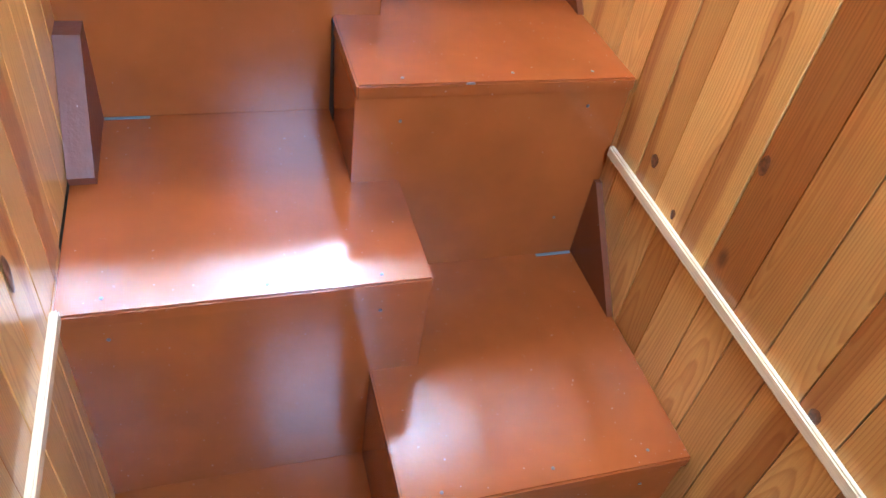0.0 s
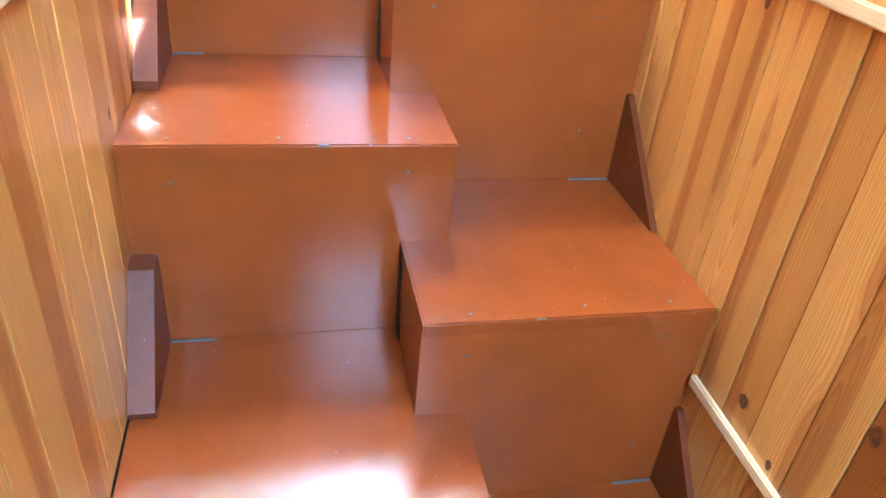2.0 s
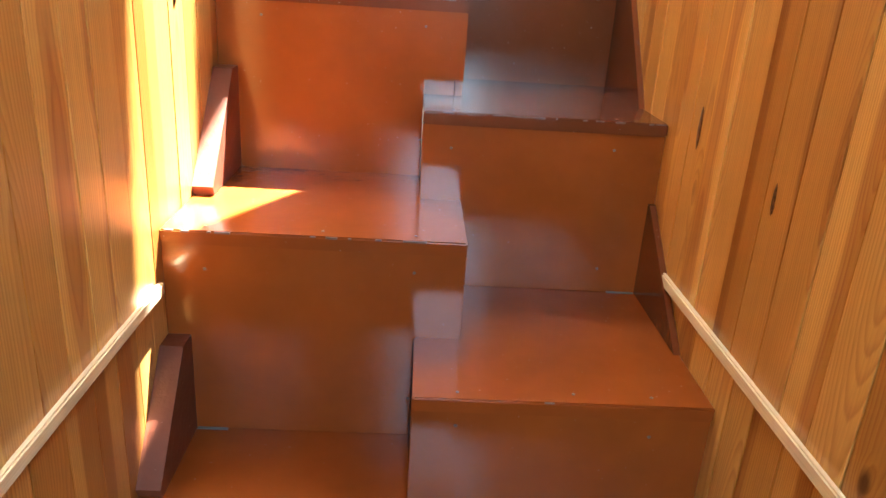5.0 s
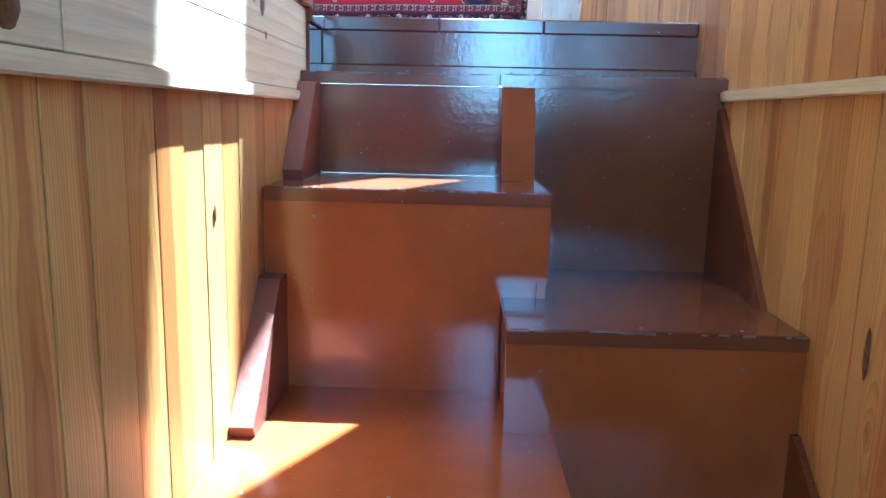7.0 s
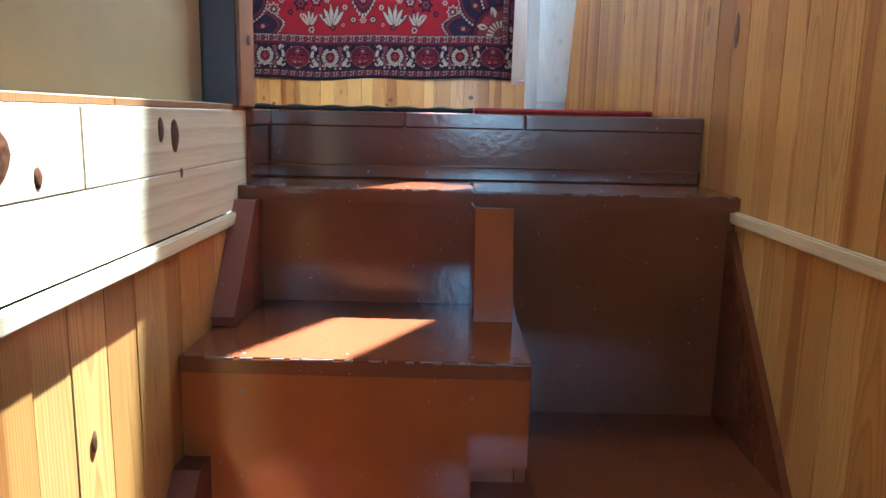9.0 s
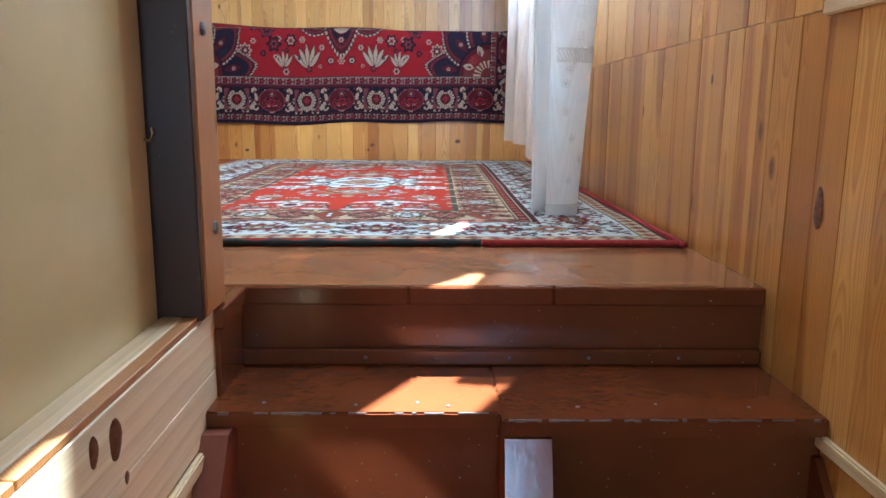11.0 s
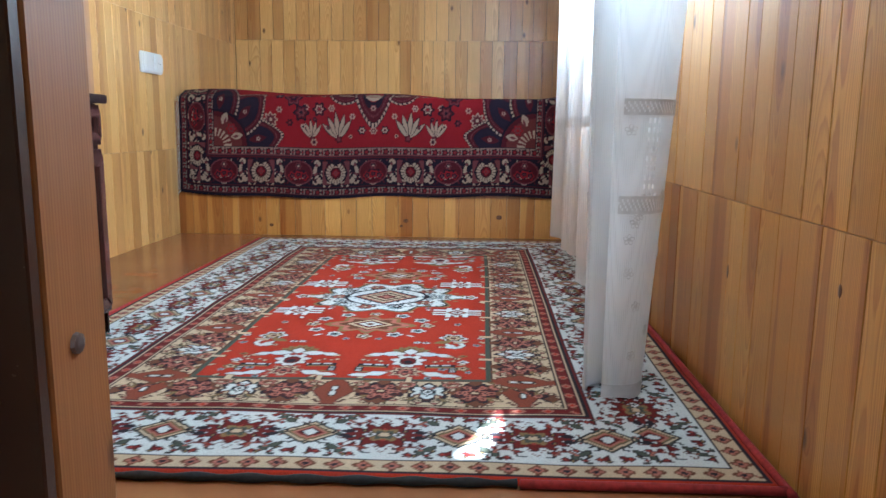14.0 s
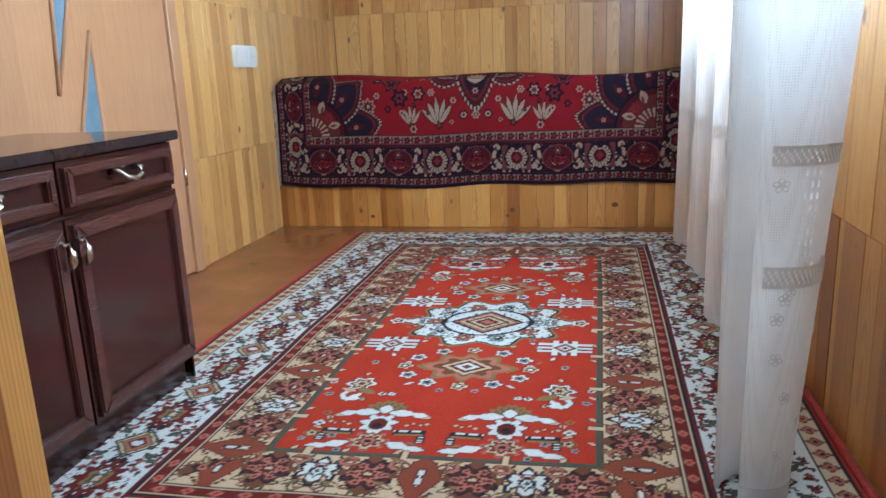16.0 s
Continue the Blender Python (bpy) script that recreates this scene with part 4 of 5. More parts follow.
    w.put(field & (np.hypot(cx / 0.066, (w.y - 0.61) / 0.12) < 1), NAVY)
    w.put(field & (np.hypot(cx / 0.052, (w.y - 0.62) / 0.085) < 1), FIELD)
    for turn in (0.5, 1.05, 1.57, 2.09, 2.64):
        w.leaf(cx, w.y - 0.575, 0.065, 0.011, turn, BONE, field)
    w.arc(cx, w.y - 0.60, 0.048, 0.011, -2.6, -0.5, BONE, field)
    w.rosette(cx, w.y - 0.50, 0.022, 6, (ROSE, BONE, WINE), field)
    # palmettes and flowers of the field, the same on both sides
    for ox, oy, r, lean in ((0.205, 0.330, 0.150, 0.12), (0.360, 0.335, 0.105, 0.12)):
        px, py = ax - ox, w.y - oy
        for k in (-2, -1, 0, 1, 2):
            turn = math.pi / 2 - lean + 0.36 * k
            ln = r * (1.0 - 0.07 * abs(k))
            w.leaf(px, py, ln * 1.06, r * 0.115, turn, NAVY, field)
            w.leaf(px, py, ln, r * 0.085, turn, BONE, field)
        w.rosette(px, py, r * 0.16, 5, (WINE, ROSE), field)
    for ox, oy, r, cols in ((0.068, 0.378, 0.027, (NAVY, BONE, WINE)), (0.318, 0.495, 0.042, (NAVY, WINE, BONE, ROSE, FIELD)), (0.0, 0.376, 0.022, (BONE, ROSE, BONE)),
                            (0.395, 0.505, 0.018, (BONE, WINE)), (0.245, 0.500, 0.020, (BONE, ROSE, BONE)), (0.124, 0.455, 0.018, (BONE, ROSE)), (0.350, 0.315, 0.020, (BONE, ROSE, NAVY)),
                            (0.425, 0.475, 0.050, (NAVY, WINE, ROSE, NAVY)), (0.470, 0.560, 0.055, (NAVY, ROSE, WINE, NAVY, ROSE)), (0.555, 0.580, 0.032, (NAVY, BLUE, BONE)),
                            (0.555, 0.490, 0.018, (BONE, ROSE)), (0.495, 0.420, 0.022, (NAVY, WINE, ROSE)), (0.415, 0.400, 0.016, (BONE, NAVY)), (0.300, 0.590, 0.018, (BONE, NAVY)),
                            (0.265, 0.395, 0.014, (NAVY, ROSE)), (0.135, 0.345, 0.013, (BONE, NAVY)), (0.385, 0.585, 0.024, (NAVY, WINE, BONE)), (0.345, 0.440, 0.014, (NAVY, ROSE))):
        w.rosette(ax - ox, w.y - oy, r, 6, cols, field)
    bare = field & (w.c[..., 0] > 0.2) & (w.c[..., 1] < 0.02)
    for k, (amp, base, wave) in enumerate(((0.05, 0.45, 15.0), (0.045, 0.37, 21.0), (0.04, 0.54, 18.0))):
        w.put(bare & (np.abs(w.y - base - amp * np.sin(ax * wave + k)) < 0.0028) & (ax > 0.1) & (ax < 0.62), ROSE)
    for k, (lo, y) in enumerate(((0.05, 0.300), (0.26, 0.300), (0.43, 0.302))):
        w.rosette(ax - lo - 0.03, w.y - y, 0.030, 7, (NAVY, BLUE, NAVY), bare)
    # narrow guards with a chain of small flowers
    for lo, hi in ((0.012, 0.060), (0.228, 0.285)):
        band = (d >= lo) & (d < hi)
        w.put(band, (0.20, 0.135, 0.105))
        s = (along + 5.0) % 0.058 - 0.029
        w.rosette(s, d - (lo + hi) / 2, 0.021, 5, (NAVY, WINE, FIELD, ROSE), band)
        w.diamond(np.abs(s) - 0.029, d - (lo + hi) / 2, 0.007, 0.022, (NAVY, FIELD), band)
        w.put(band & (np.abs(d - lo) < 0.007), NAVY)
        w.put(band & (np.abs(d - hi) < 0.007), NAVY)
        w.put(band & (np.abs(d - lo - 0.009) < 0.003), ROSE)
    w.put(d < 0.012, NAVY)
    w.put((d > 0.219) & (d < 0.228) | (d > 0.060) & (d < 0.067), WINE)
    # wide dark border: wreaths open at the top, between masks flanked by pale plumes
    band = (d >= 0.067) & (d < 0.219)
    w.put(band, NAVY)
    mid = d - 0.143
    step = 0.444
    s = (along + 10 * step + step / 2) % step - step / 2
    rr = np.hypot(s / 0.085, mid / 0.068)
    w.put(band & (rr < 1.0), WINE)
    w.put(band & (np.abs(rr - 0.95) < 0.05), ROSE)
    w.rosette(s, mid + 0.012, 0.050, 5, (NAVY, FIELD, NAVY), band, 0.6, 0.75)
    w.rosette(np.abs(s) - 0.036, mid + 0.020, 0.026, 5, (FIELD, NAVY, ROSE), band)
    w.rosette(s, mid - 0.036, 0.022, 6, (ROSE, NAVY, BONE), band)
    sa = np.abs(s)
    for k in range(9):
        t = k / 8
        px, py = 0.118 - 0.040 * math.sin(t * 2.6) + 0.012 * t, -0.058 + 0.112 * t
        w.leaf(sa - px, mid - py, 0.034 - 0.012 * t, 0.0075, 0.75 - 0.5 * t, BONE if k % 4 != 3 else ROSE, band)
    w.arc(sa - 0.102, mid + 0.046, 0.014, 0.005, -3.2, 1.0, BONE, band)
    w.arc(sa - 0.112, mid - 0.054, 0.013, 0.005, -1.0, 3.2, BONE, band)
    h = (along + 10 * step) % step - step / 2
    rr, aa = np.hypot(h / 0.060, mid / 0.063), np.arctan2(mid, h)
    w.put(band & (np.abs(h) < 0.080) & (np.abs(mid) < 0.066) & (np.abs(h) + 0.4 * np.abs(mid) > 0.072), ROSE)
    w.put(band & (rr < 1.02), NAVY)
    w.put(band & (rr < 0.94) & (rr > 0.54) & (np.sin(aa * 19) > -0.72) & (np.abs(aa - math.pi / 2) > 0.38), BONE)
    w.put(band & (rr < 0.50), WINE)
    w.rosette(h, mid, 0.022, 4, (FIELD, ROSE, FIELD), band)
    dice = random.Random(9)
    dark = band & (w.c.sum(axis=2) < 0.06)
    for k in range(80):
        q = dice.uniform(0.0, 0.22), dice.uniform(-0.07, 0.07)
        w.leaf(sa - q[0], mid - q[1], dice.uniform(0.014, 0.030), 0.0038, dice.uniform(0, 6.28), dice.choice((ROSE, WINE, WINE, BONE)), dark)
    return w


# ---- rug ----
rug = thing("rug", "red oriental rug with white and brown floral borders", "rug")
RC = (-0.192, 4.612)


def rug_place(x, y):
    n = 0.0022 * np.sin(x * 5 + y * 3.1) * np.sin(y * 4.3 + 1) + 0.0016 * np.sin(x * 17 + 2) * np.sin(y * 13)
    edge = np.clip((0.905 - np.abs(x)) / 0.012, 0, 1) * np.clip((1.445 - np.abs(y)) / 0.012, 0, 1)
    wav = 0.006 * np.sin(y * 2.1 + 0.5) + 0.01 * np.sin(y * 1.1)
    return x + RC[0] + wav * 0.5, y + RC[1] + 0.012 * np.sin(x * 1.9), UP + 0.004 + edge * 0.010 + n


field = new("woven_field", rug_weave().mesh("woven_field", rug_place, WOOL))
field.parent = rug
part("backing", box_bm(RC[0] - 0.898, RC[1] - 1.432, UP + 0.0005, RC[0] + 0.898, RC[1] + 1.432, UP + 0.003), RUG_EDGE, rug)
front = [(x, RC[1] - 1.447 + 0.012 * math.sin((x - RC[0]) * 1.9), UP + 0.0095) for x in np.arange(RC[0] - 0.905, RC[0] + 0.42, 0.012)]
part("dark_binding", tube_bm(front, [0.0075 + 0.0022 * math.sin(i * 0.75) for i in range(len(front))], 7), plain("black_binding", (0.03, 0.032, 0.03), 0.9, 0.0, 80.0, 0.4, 0.4), rug, "scalloped black edge binding", smooth=True)
rest = [(x, RC[1] - 1.450 + 0.012 * math.sin((x - RC[0]) * 1.9), UP + 0.0095) for x in np.arange(RC[0] + 0.42, RC[0] + 0.915, 0.02)]
part("red_binding", tube_bm(rest, 0.0088, 7), RUG_EDGE, rug, "red edge binding", smooth=True)
flank = [(RC[0] + 0.908 + 0.5 * (0.006 * math.sin(y * 2.1 + 0.5) + 0.01 * math.sin(y * 1.1)), y + RC[1], UP + 0.0095) for y in np.arange(-1.46, 1.44, 0.03)]
part("red_binding", tube_bm(flank, 0.0088, 7), RUG_EDGE, rug, smooth=True)
flank2 = [(x - 1.816 - 0.0, y, z) for x, y, z in flank]
part("red_binding", tube_bm(flank2, 0.006, 7), RUG_EDGE, rug, smooth=True)

# ---- daybed and its woollen cover ----
bed = thing("daybed", "high built-in bench bed faced with upright pine boards", "bed")
BED_Y, BED_Z = 6.235, 3.06
bed_rng = random.Random(11)
s = ROOM_L
while s < XR - 0.01:
    w = min(bed_rng.choice((0.078, 0.086, 0.094)), XR - s)
    ob = new("board", board_mesh(w, BED_Z - UP, PINE))
    ob.parent = bed
    ob.matrix_world = Matrix.Translation((s + w / 2, BED_Y + bed_rng.uniform(-0.001, 0.001), UP)) @ pose(0, 0, 0, 0, 0, 180)
    s += w
part("top", box_bm(ROOM_L, BED_Y + 0.014, BED_Z - 0.03, XR, ROOM_B, BED_Z - 0.0005), PINE_POST, bed)
for x, z, r in ((-0.273, 2.372, 0.016), (-1.08, 2.335, 0.013), (0.28, 2.40, 0.018), (-0.30, 2.34, 0.010)):
    bm = bmesh.new()
    bmesh.ops.create_circle(bm, cap_ends=True, segments=12, radius=r, matrix=Matrix.Translation((x, BED_Y - 0.0022, z)) @ pose(0, 0, 0, 90) @ Matrix.Diagonal((1, 0.75, 1, 1)))
    part("knot", bm, KNOT, bed, "dark knot")

cover = thing("bedspread", "dark red patterned woollen bedspread hanging over the bench bed", "bedspread")


def cover_place(x, y):
    sag = 0.022 * np.sin(np.clip(x / 2.31, 0, 1) * math.pi) - 0.018 * (x < 0) + 0.006 * np.sin(x * 9)
    front = np.clip(y, 0, 0.56)
    top = np.clip(y - 0.56, 0, None)
    lump = np.clip(top / 0.10, 0, 1) * (0.020 * np.sin(x * 2.6 + 0.3) + 0.016 * np.sin(x * 5.2 + 1) + 0.02)
    px = ROOM_L + 0.035 + x * 0.992 + (0.56 - front) * -0.03 * (1 - x / 2.31)
    py = BED_Y - 0.012 - 0.010 * np.sin(x * 4.1) * (1 - front / 0.56) + top * 0.97 - 0.008 * np.cos(np.clip((y - 0.50) / 0.06, -1, 1) * 1.57)
    pz = BED_Z + 0.028 - (0.56 - front) * (1.0 + 0.02 * np.sin(x * 3)) - sag * (1 - front / 0.56) - 0.022 * np.clip((y - 0.50) / 0.06, 0, 1) * np.clip((0.62 - y) / 0.06, 0, 1) * 0 + lump
    return px, py, pz


cloth = new("cloth", cover_weave().mesh("cloth", cover_place, WOOL))
cloth.parent = cover
fr = random.Random(5)
fringe = bmesh.new()
for k in range(70):
    v = k / 69 * 0.56
    x, y, z = (float(a) for a in cover_place(np.array(0.0), np.array(v)))
    tube_bm([(x, y, z), (x - 0.008, y - 0.002, z - 0.004 - fr.random() * 0.006), (x - 0.016 - fr.random() * 0.012, y, z - 0.012 - fr.random() * 0.02)], [0.0018, 0.0014, 0.0008], 4, fringe)
part("fringe", fringe, FRINGE, cover, "frayed white fringe along one end")

# ---- lace curtain ----
curtain = thing("lace_curtain", "long white lace curtain gathered before the side window", "curtain")


def curtain_point(s, z):
    """s runs round the gathered end (0 to 1), then along the wall (1 to 2)."""
    h = (z - 2.29) / 1.9
    if s <= 1:
        a = s * 2 * math.pi * 0.86 - 2.1
        r = (0.068 + 0.036 * min(h * 2.0, 1)) * (1 + 0.035 * math.sin(3 * a + h * 3) + 0.012 * math.sin(7 * a + 1 + 4 * h))
        return Vector((0.480 + 0.03 * h + r * math.cos(a), 3.655 - 0.02 * h + r * 0.8 * math.sin(a), z + (0.006 * math.sin(3 * a) if z < 2.31 else 0)))
    t = s - 1
    e = curtain_point(1.0, z)
    y = 3.72 + t * 1.62
    x = 0.51 + 0.024 * math.sin(t * 26 + 0.6 * math.sin(h * 4)) * (0.6 + 0.5 * (1 - h)) + 0.010 * math.sin(t * 61)
    k = min(t / 0.06, 1)
    low = 2.30 + 0.15 * min(t / 0.5, 1)
    return Vector((e.x * (1 - k) + x * k, e.y * (1 - k) + y * k, max(z, low)))


def curtain_sheet(s0, s1, ns, z0, z1, nz, off=0.0, keep=None):
    bm = bmesh.new()
    grid = []
    for j in range(nz + 1):
        z = z0 + (z1 - z0) * j / nz
        row = []
        for i in range(ns + 1):
            s = s0 + (s1 - s0) * i / ns
            p = curtain_point(s, z)
            if off:
                q = curtain_point(min(s + 0.004, 2.0), z) - curtain_point(s - 0.004, z)
                p = p + Vector((q.y, -q.x, 0)).normalized() * off
            row.append(bm.verts.new(p))
        grid.append(row)
    for j in range(nz):
        for i in range(ns):
            if keep is None or keep(i, j):
                bm.faces.new((grid[j][i], grid[j][i + 1], grid[j + 1][i + 1], grid[j + 1][i]))
    loose = [v for v in bm.verts if not v.link_faces]
    bmesh.ops.delete(bm, geom=loose, context="VERTS")
    return bm


def openwork(i, j):
    """Woven cloth, but for the cut squares of the bands and a strip of small eyelets between them."""
    s, z = i / 120 * 1.03, 2.288 + (TOP - 2.408) * j / 190
    if 0.56 < s < 0.74 and 2.70 < z < 3.01:
        return False
    if 0.13 < s < 0.24 and (2.955 < z < 2.990 or 2.735 < z < 2.775):
        return (i // 2 + j) % 2 == 0
    if 0.14 < s < 0.21 and 2.78 < z < 2.95:
        return not (i % 3 == 0 and j % 2 == 0)
    return True


part("gathered_end", curtain_sheet(0.0, 1.03, 120, 2.288, TOP - 0.12, 190, 0.0, openwork), LACE, curtain, smooth=True)
part("net", curtain_sheet(1.03, 2.0, 150, 2.288, TOP - 0.12, 60), SHEER, curtain, smooth=True)
for z0, z1 in ((2.955, 2.990), (2.735, 2.775)):
    part("lace_band", curtain_sheet(0.04, 0.96, 120, z0, z1, 6, 0.002, lambda i, j: j in (0, 5) or (i + j) % 3 != 0), THREAD, curtain, "openwork lace band", smooth=True)
    part("lace_band", curtain_sheet(1.1, 1.98, 160, z0 - 0.02, z1 - 0.02, 6, 0.002, lambda i, j: j in (0, 5) or (i + j) % 3 != 0), THREAD, curtain, "openwork lace band", smooth=True)
part("hem", curtain_sheet(0.0, 0.98, 90, 2.290, 2.325, 3, 0.0015), THREAD, curtain, "stitched lower hem", smooth=True)
sprig_dice = random.Random(12)
for k in range(16):
    s0, z0, turn = sprig_dice.uniform(0.05, 0.9), 2.36 + 0.036 * k + sprig_dice.uniform(0, 0.03), sprig_dice.uniform(0, 3)
    sprig = bmesh.new()
    for j in range(5):
        a = turn + j * 1.257
        loop = []
        for i in range(9):
            u = i / 8 * 2 * math.pi
            du, dz = 0.013 * (1 - math.cos(u)) * 0.5, 0.0045 * math.sin(u)
            ds, dv = du * math.cos(a) - dz * math.sin(a), du * math.sin(a) + dz * math.cos(a)
            p, q = curtain_point(s0 + ds * 2.2, z0 + dv), curtain_point(s0 + ds * 2.2 + 0.004, z0 + dv)
            t = (q - p).normalized()
            loop.append(p + Vector((t.y, -t.x, 0)) * 0.0012)
        tube_bm(loop, 0.0011, 4, sprig)
    part("lace_sprig", sprig, THREAD, curtain)
rod = thing("curtain_rod", "slim white curtain rod under the ceiling", "rod")
part("rod", tube_bm([(0.51, 3.70, TOP - 0.11), (0.51, 5.6, TOP - 0.11)], 0.012, 10), PLASTIC, rod, smooth=True)
for y in (3.95, 5.55):
    part("bracket", box_bm(0.502, y, TOP - 0.11, 0.518, y + 0.02, TOP), PLASTIC, rod)

# ---- cabinet ----
cabinet = thing("cabinet", "dark mahogany cabinet with moulded drawers and doors", "cabinet")
CX, CT = -0.968, 3.008
cy0, cy1 = 3.155, 4.070
part("body", box_bm(-1.42, cy0, UP + 0.075, CX - 0.020, cy1 - 0.004, CT - 0.026, 0.001), MAHOGANY, cabinet)
part("plinth", box_bm(-1.40, cy0 + 0.004, UP, CX - 0.032, cy1 - 0.028, UP + 0.0745), MAHOGANY, cabinet)
part("worktop", box_bm(-1.44, cy0 - 0.01, CT - 0.026, CX + 0.012, cy1 + 0.016, CT, 0.003, segments=2), TOP_LAM, cabinet, "dark polished laminate top")
part("side_panel", box_bm(-1.42, cy1 - 0.0035, UP, CX - 0.020, cy1 + 0.004, CT - 0.0265), MAHOGANY, cabinet)


def framed(name, y0, y1, z0, z1, rail):
    """Panelled front with four mitred mouldings."""
    p = part(name, box_bm(CX - 0.0195, y0, z0, CX - 0.004, y1, z1, 0.001), MAHOGANY, cabinet)
    o, t = 0.014, 0.013
    a0, a1, b0, b1 = y0 + o, y1 - o, z0 + o, z1 - o
    for bar in (prism_bm([(a0, b0), (a1, b0), (a1 - rail, b0 + rail), (a0 + rail, b0 + rail)], 0, CX - 0.0035, CX + t - 0.004),
                prism_bm([(a0, b1), (a1, b1), (a1 - rail, b1 - rail), (a0 + rail, b1 - rail)], 0, CX - 0.0035, CX + t - 0.004),
                prism_bm([(a0, b0), (a0 + rail, b0 + rail), (a0 + rail, b1 - rail), (a0, b1)], 0, CX - 0.0035, CX + t - 0.004),
                prism_bm([(a1, b0), (a1 - rail, b0 + rail), (a1 - rail, b1 - rail), (a1, b1)], 0, CX - 0.0035, CX + t - 0.004)):
        bmesh.ops.bevel(bar, geom=[e for e in bar.edges if all(v.co.x > CX for v in e.verts)], offset=0.004, segments=2, affect="EDGES")
        m = part("moulding", bar, MAHOGANY_LIT, None)
        m.parent = p
    return p


def handle(parent, y, z, upright=False):
    d, r = 0.030, 0.0056
    if upright:
        pts = [(CX, y, z + 0.03), (CX + d * 0.7, y, z + 0.028), (CX + d, y, z + 0.012), (CX + d * 0.9, y, z - 0.012), (CX + d * 0.6, y, z - 0.032)]
        rad = [r * 1.6, r, r * 1.1, r * 1.7, r * 0.7]
    else:
        pts = [(CX, y - 0.046, z + 0.010), (CX + d * 0.7, y - 0.045, z + 0.008), (CX + d, y - 0.030, z - 0.006), (CX + d * 1.1, y, z - 0.014), (CX + d, y + 0.030, z - 0.006), (CX + d * 0.7, y + 0.045, z + 0.008), (CX, y + 0.046, z + 0.010)]
        rad = [r * 1.7, r, r, r * 1.5, r, r, r * 1.7]
    h = part("handle", tube_bm(pts, rad, 8), CHROME, None, "curved steel handle", smooth=True)
    h.parent = parent


half = (cy0 + cy1) / 2
for y0, y1 in ((cy0 + 0.004, half - 0.004), (half + 0.004, cy1 - 0.006)):
    drawer = framed("drawer", y0, y1, 2.862, CT - 0.030, 0.022)
    handle(drawer, (y0 + y1) / 2, 2.925)
    door = framed("door", y0, y1, UP + 0.085, 2.850, 0.034)
    handle(door, y1 - 0.022 if y1 < half else y0 + 0.022, 2.775, True)

# ---- beech door with blue glass, behind the cabinet ----
door_1 = tagged(new("door_1"), "closed beech veneer door with slanting blue frosted glass wedges", "door", kind="structure")
DX = ROOM_L + 0.006
DY0, DY1 = 4.33, 5.215
part("slab", box_bm(DX - 0.03, DY0, UP + 0.008, DX, DY1, 4.28, 0.002), BEECH, door_1)
for tri in (((4.494, 3.104), (4.766, 3.90), (4.572, 3.90)), ((4.700, 3.327), (4.41, 2.45), (4.702, 2.45))):
    part("glass_strip", prism_bm(tri, 0, DX + 0.0005, DX + 0.003), BLUE_GLASS, door_1, "slanting blue frosted glass wedge")
    for p, q in ((tri[0], tri[1]), (tri[0], tri[2])):
        part("bead", tube_bm([(DX + 0.003, *p), (DX + 0.003, *q)], 0.008, 8), BEECH, door_1, smooth=True)
part("casing", box_bm(DX - 0.02, DY1 + 0.003, UP + 0.0005, DX + 0.014, 5.289, 4.35, 0.003), BEECH, door_1)
part("casing", box_bm(DX - 0.02, 4.171, UP + 0.0005, DX + 0.014, DY0 - 0.003, 4.35, 0.003), BEECH, door_1)
part("casing", box_bm(DX - 0.02, 4.171, 4.283, DX + 0.0135, 5.289, 4.36, 0.003), BEECH, door_1)
for z in (2.72, 3.9):
    part("hinge", tube_bm([(DX + 0.008, DY1 + 0.002, z - 0.04), (DX + 0.008, DY1 + 0.002, z + 0.04)], 0.007, 8), CHROME, door_1, smooth=True)

# ---- sockets ----
socket = thing("wall_socket", "white plastic double socket block screwed to the pine wall", "socket")
part("plate", box_bm(ROOM_L + 0.0005, 5.80, 3.195, ROOM_L + 0.022, 6.05, 3.305, 0.006, segments=2), PLASTIC, socket, smooth=False)
for y in (5.865, 5.985):
    part("cover_cap", box_bm(ROOM_L + 0.0215, y - 0.05, 3.208, ROOM_L + 0.032, y + 0.05, 3.292, 0.008, segments=2), PLASTIC, socket)
for dy in (-0.01, 0.01):
    part("hole", tube_bm([(ROOM_L + 0.031, 5.985 + dy, 3.25), (ROOM_L + 0.0326, 5.985 + dy, 3.25)], 0.003, 8), DARK, socket)

# ---- windows ----
window_1 = tagged(new("window_1"), "white framed window behind the lace curtain", "window", kind="structure")
for y0, y1, z0, z1 in ((WIN_Y0, WIN_Y1, WIN_Z0, WIN_Z0 + 0.05), (WIN_Y0, WIN_Y1, WIN_Z1 - 0.05, WIN_Z1), (WIN_Y0, WIN_Y0 + 0.05, WIN_Z0 + 0.0505, WIN_Z1 - 0.0505), (WIN_Y1 - 0.05, WIN_Y1, WIN_Z0 + 0.0505, WIN_Z1 - 0.0505), (4.41, 4.45, WIN_Z0 + 0.0505, WIN_Z1 - 0.0505)):
    part("window_frame", box_bm(XR + 0.03, y0, z0, XR + 0.08, y1, z1, 0.004), PLASTIC, window_1)
part("window_sill", box_bm(XR - 0.02, WIN_Y0 - 0.02, WIN_Z0 - 0.024, XR + 0.03, WIN_Y1 + 0.02, WIN_Z0 - 0.0005, 0.004), PLASTIC, window_1)
window_2 = tagged(new("window_2"), "white framed window high over the lower landing", "window", kind="structure")
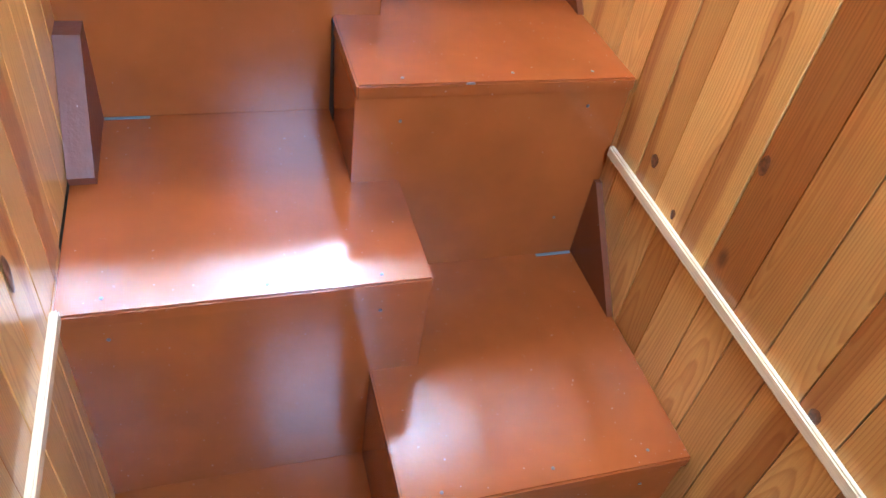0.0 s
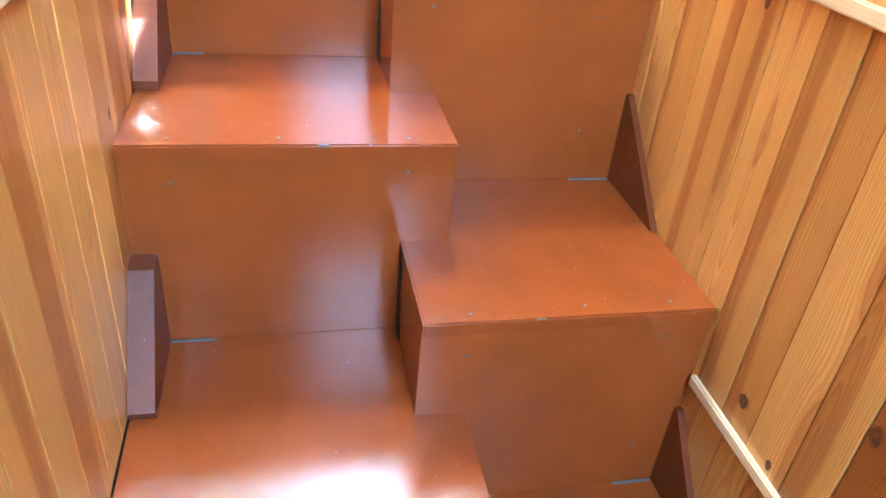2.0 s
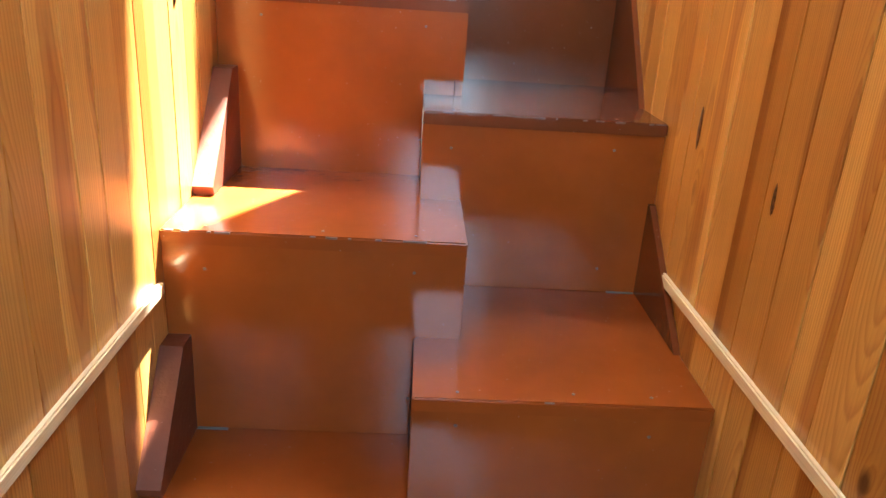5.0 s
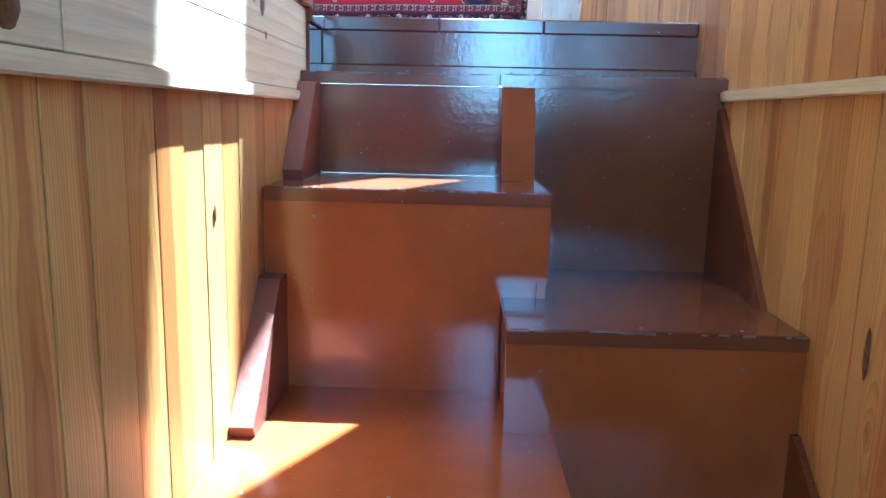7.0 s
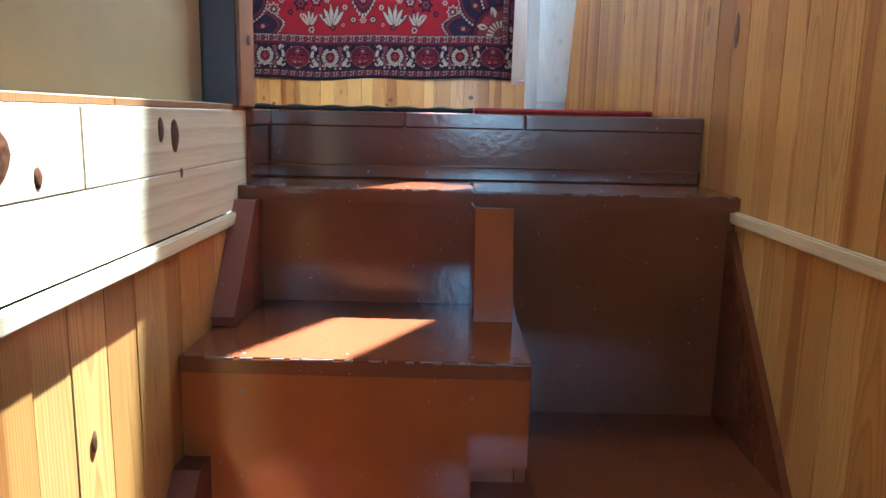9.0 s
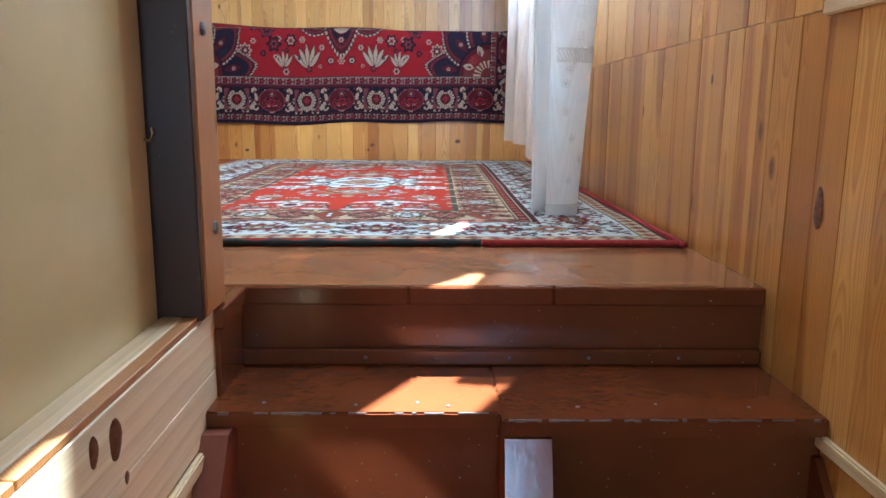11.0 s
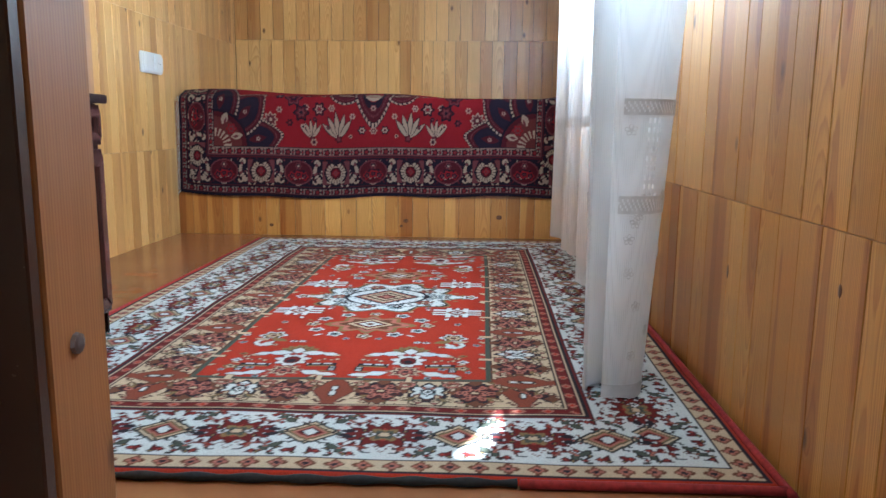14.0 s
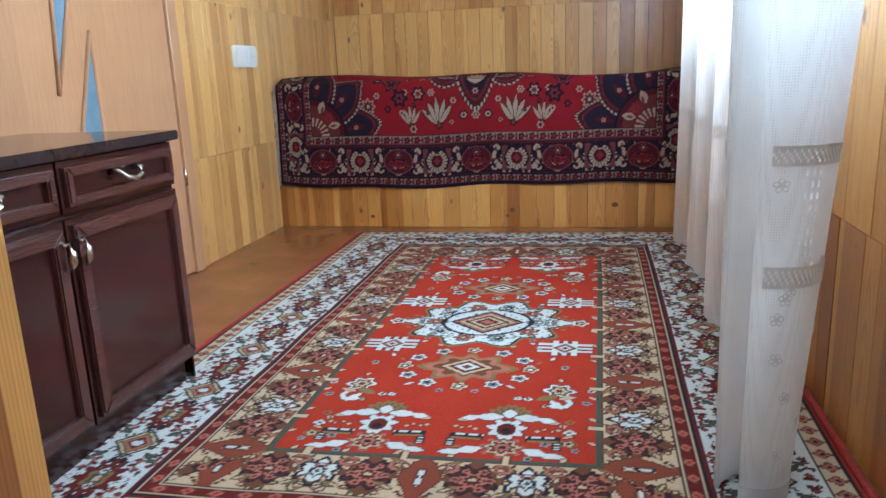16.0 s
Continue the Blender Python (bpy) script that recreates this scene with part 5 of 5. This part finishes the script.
for x0, x1, z0, z1 in ((WX0, WX0 + 0.03, WZ0, WZ1), (WX1 - 0.03, WX1, WZ0, WZ1), (WX0 + 0.0305, WX1 - 0.0305, WZ1 - 0.03, WZ1), (WX0 + 0.0305, WX1 - 0.0305, WZ0, WZ0 + 0.03)):
    part("window_frame", box_bm(x0, SOUTH - 0.08, z0, x1, SOUTH - 0.03, z1, 0.003), PLASTIC, window_2)

# paint worn off the nosings in broken lengths
wr = random.Random(21)
wear_bm = bmesh.new()
for x0, x1, y, z, share in ([(XL, LX, y - 0.008, z, 0.03) for z, y in LEFT[1:3]] + [(RX, XR, y - 0.008, z, 0.03) for z, y in RIGHT[1:3]]
                            + [(XL, LX, LEFT[3][1] - 0.008, LEFT[3][0], 0.3), (XL, LX, LEFT[4][1] - 0.008, LEFT[4][0], 0.5), (RX, XR, RIGHT[3][1] - 0.008, RIGHT[3][0], 0.55), (RX, XR, R5 - 0.008, R5Z + 0.001, 0.7), (XL, RX, R5 + 0.022, R5Z, 0.5)]):
    x = x0 + 0.01
    while x < x1 - 0.02:
        ln = wr.uniform(0.003, 0.022)
        if wr.random() < share:
            box_bm(x, y + 0.0002 - wr.uniform(0.0002, 0.0005), z - 0.0015 - wr.uniform(0.0008, 0.0034), min(x + ln, x1 - 0.004), y + 0.004, z - wr.uniform(0.0004, 0.0014), bm=wear_bm)
        x += ln
for x0, x1, y, z in ((RX + 0.012, 0.46, RIGHT[2][1] - 0.0005, RIGHT[2][0] - 0.03), (XL + 0.01, LX - 0.01, LEFT[2][1] - 0.0005, LEFT[2][0] - 0.03), (XL + 0.05, LX - 0.2, LEFT[1][1] - 0.0005, LEFT[1][0] - 0.03), (0.4, 0.56, RIGHT[1][1] - 0.0005, RIGHT[1][0] - 0.03)):
    x = x0
    while x < x1:
        ln = wr.uniform(0.01, 0.05)
        if wr.random() < 0.5:
            box_bm(x, y - 0.0005, z, min(x + ln, x1), y + 0.003, z + wr.uniform(0.0006, 0.0014), bm=wear_bm)
        x += ln
tagged(part("worn_edge", wear_bm, WORN, stairs, "bare scuffed nosings where the paint has gone"), kind="stuff")
# dark gaps between the right-hand boxes and the left risers
for (zl, yl), (zr, yr), (_, yn) in zip(LEFT[1:4], RIGHT[1:4], LEFT[2:5]):
    part("gap", prism_bm([(yn - 0.042, zl + 0.001), (yn - 0.0005, zl + 0.001), (yn - 0.0005, zr - 0.006), (yn - 0.016, zr - 0.006)], 0, RX - 0.0012, RX - 0.0002), DARK, stairs, "dark gap beside the riser")
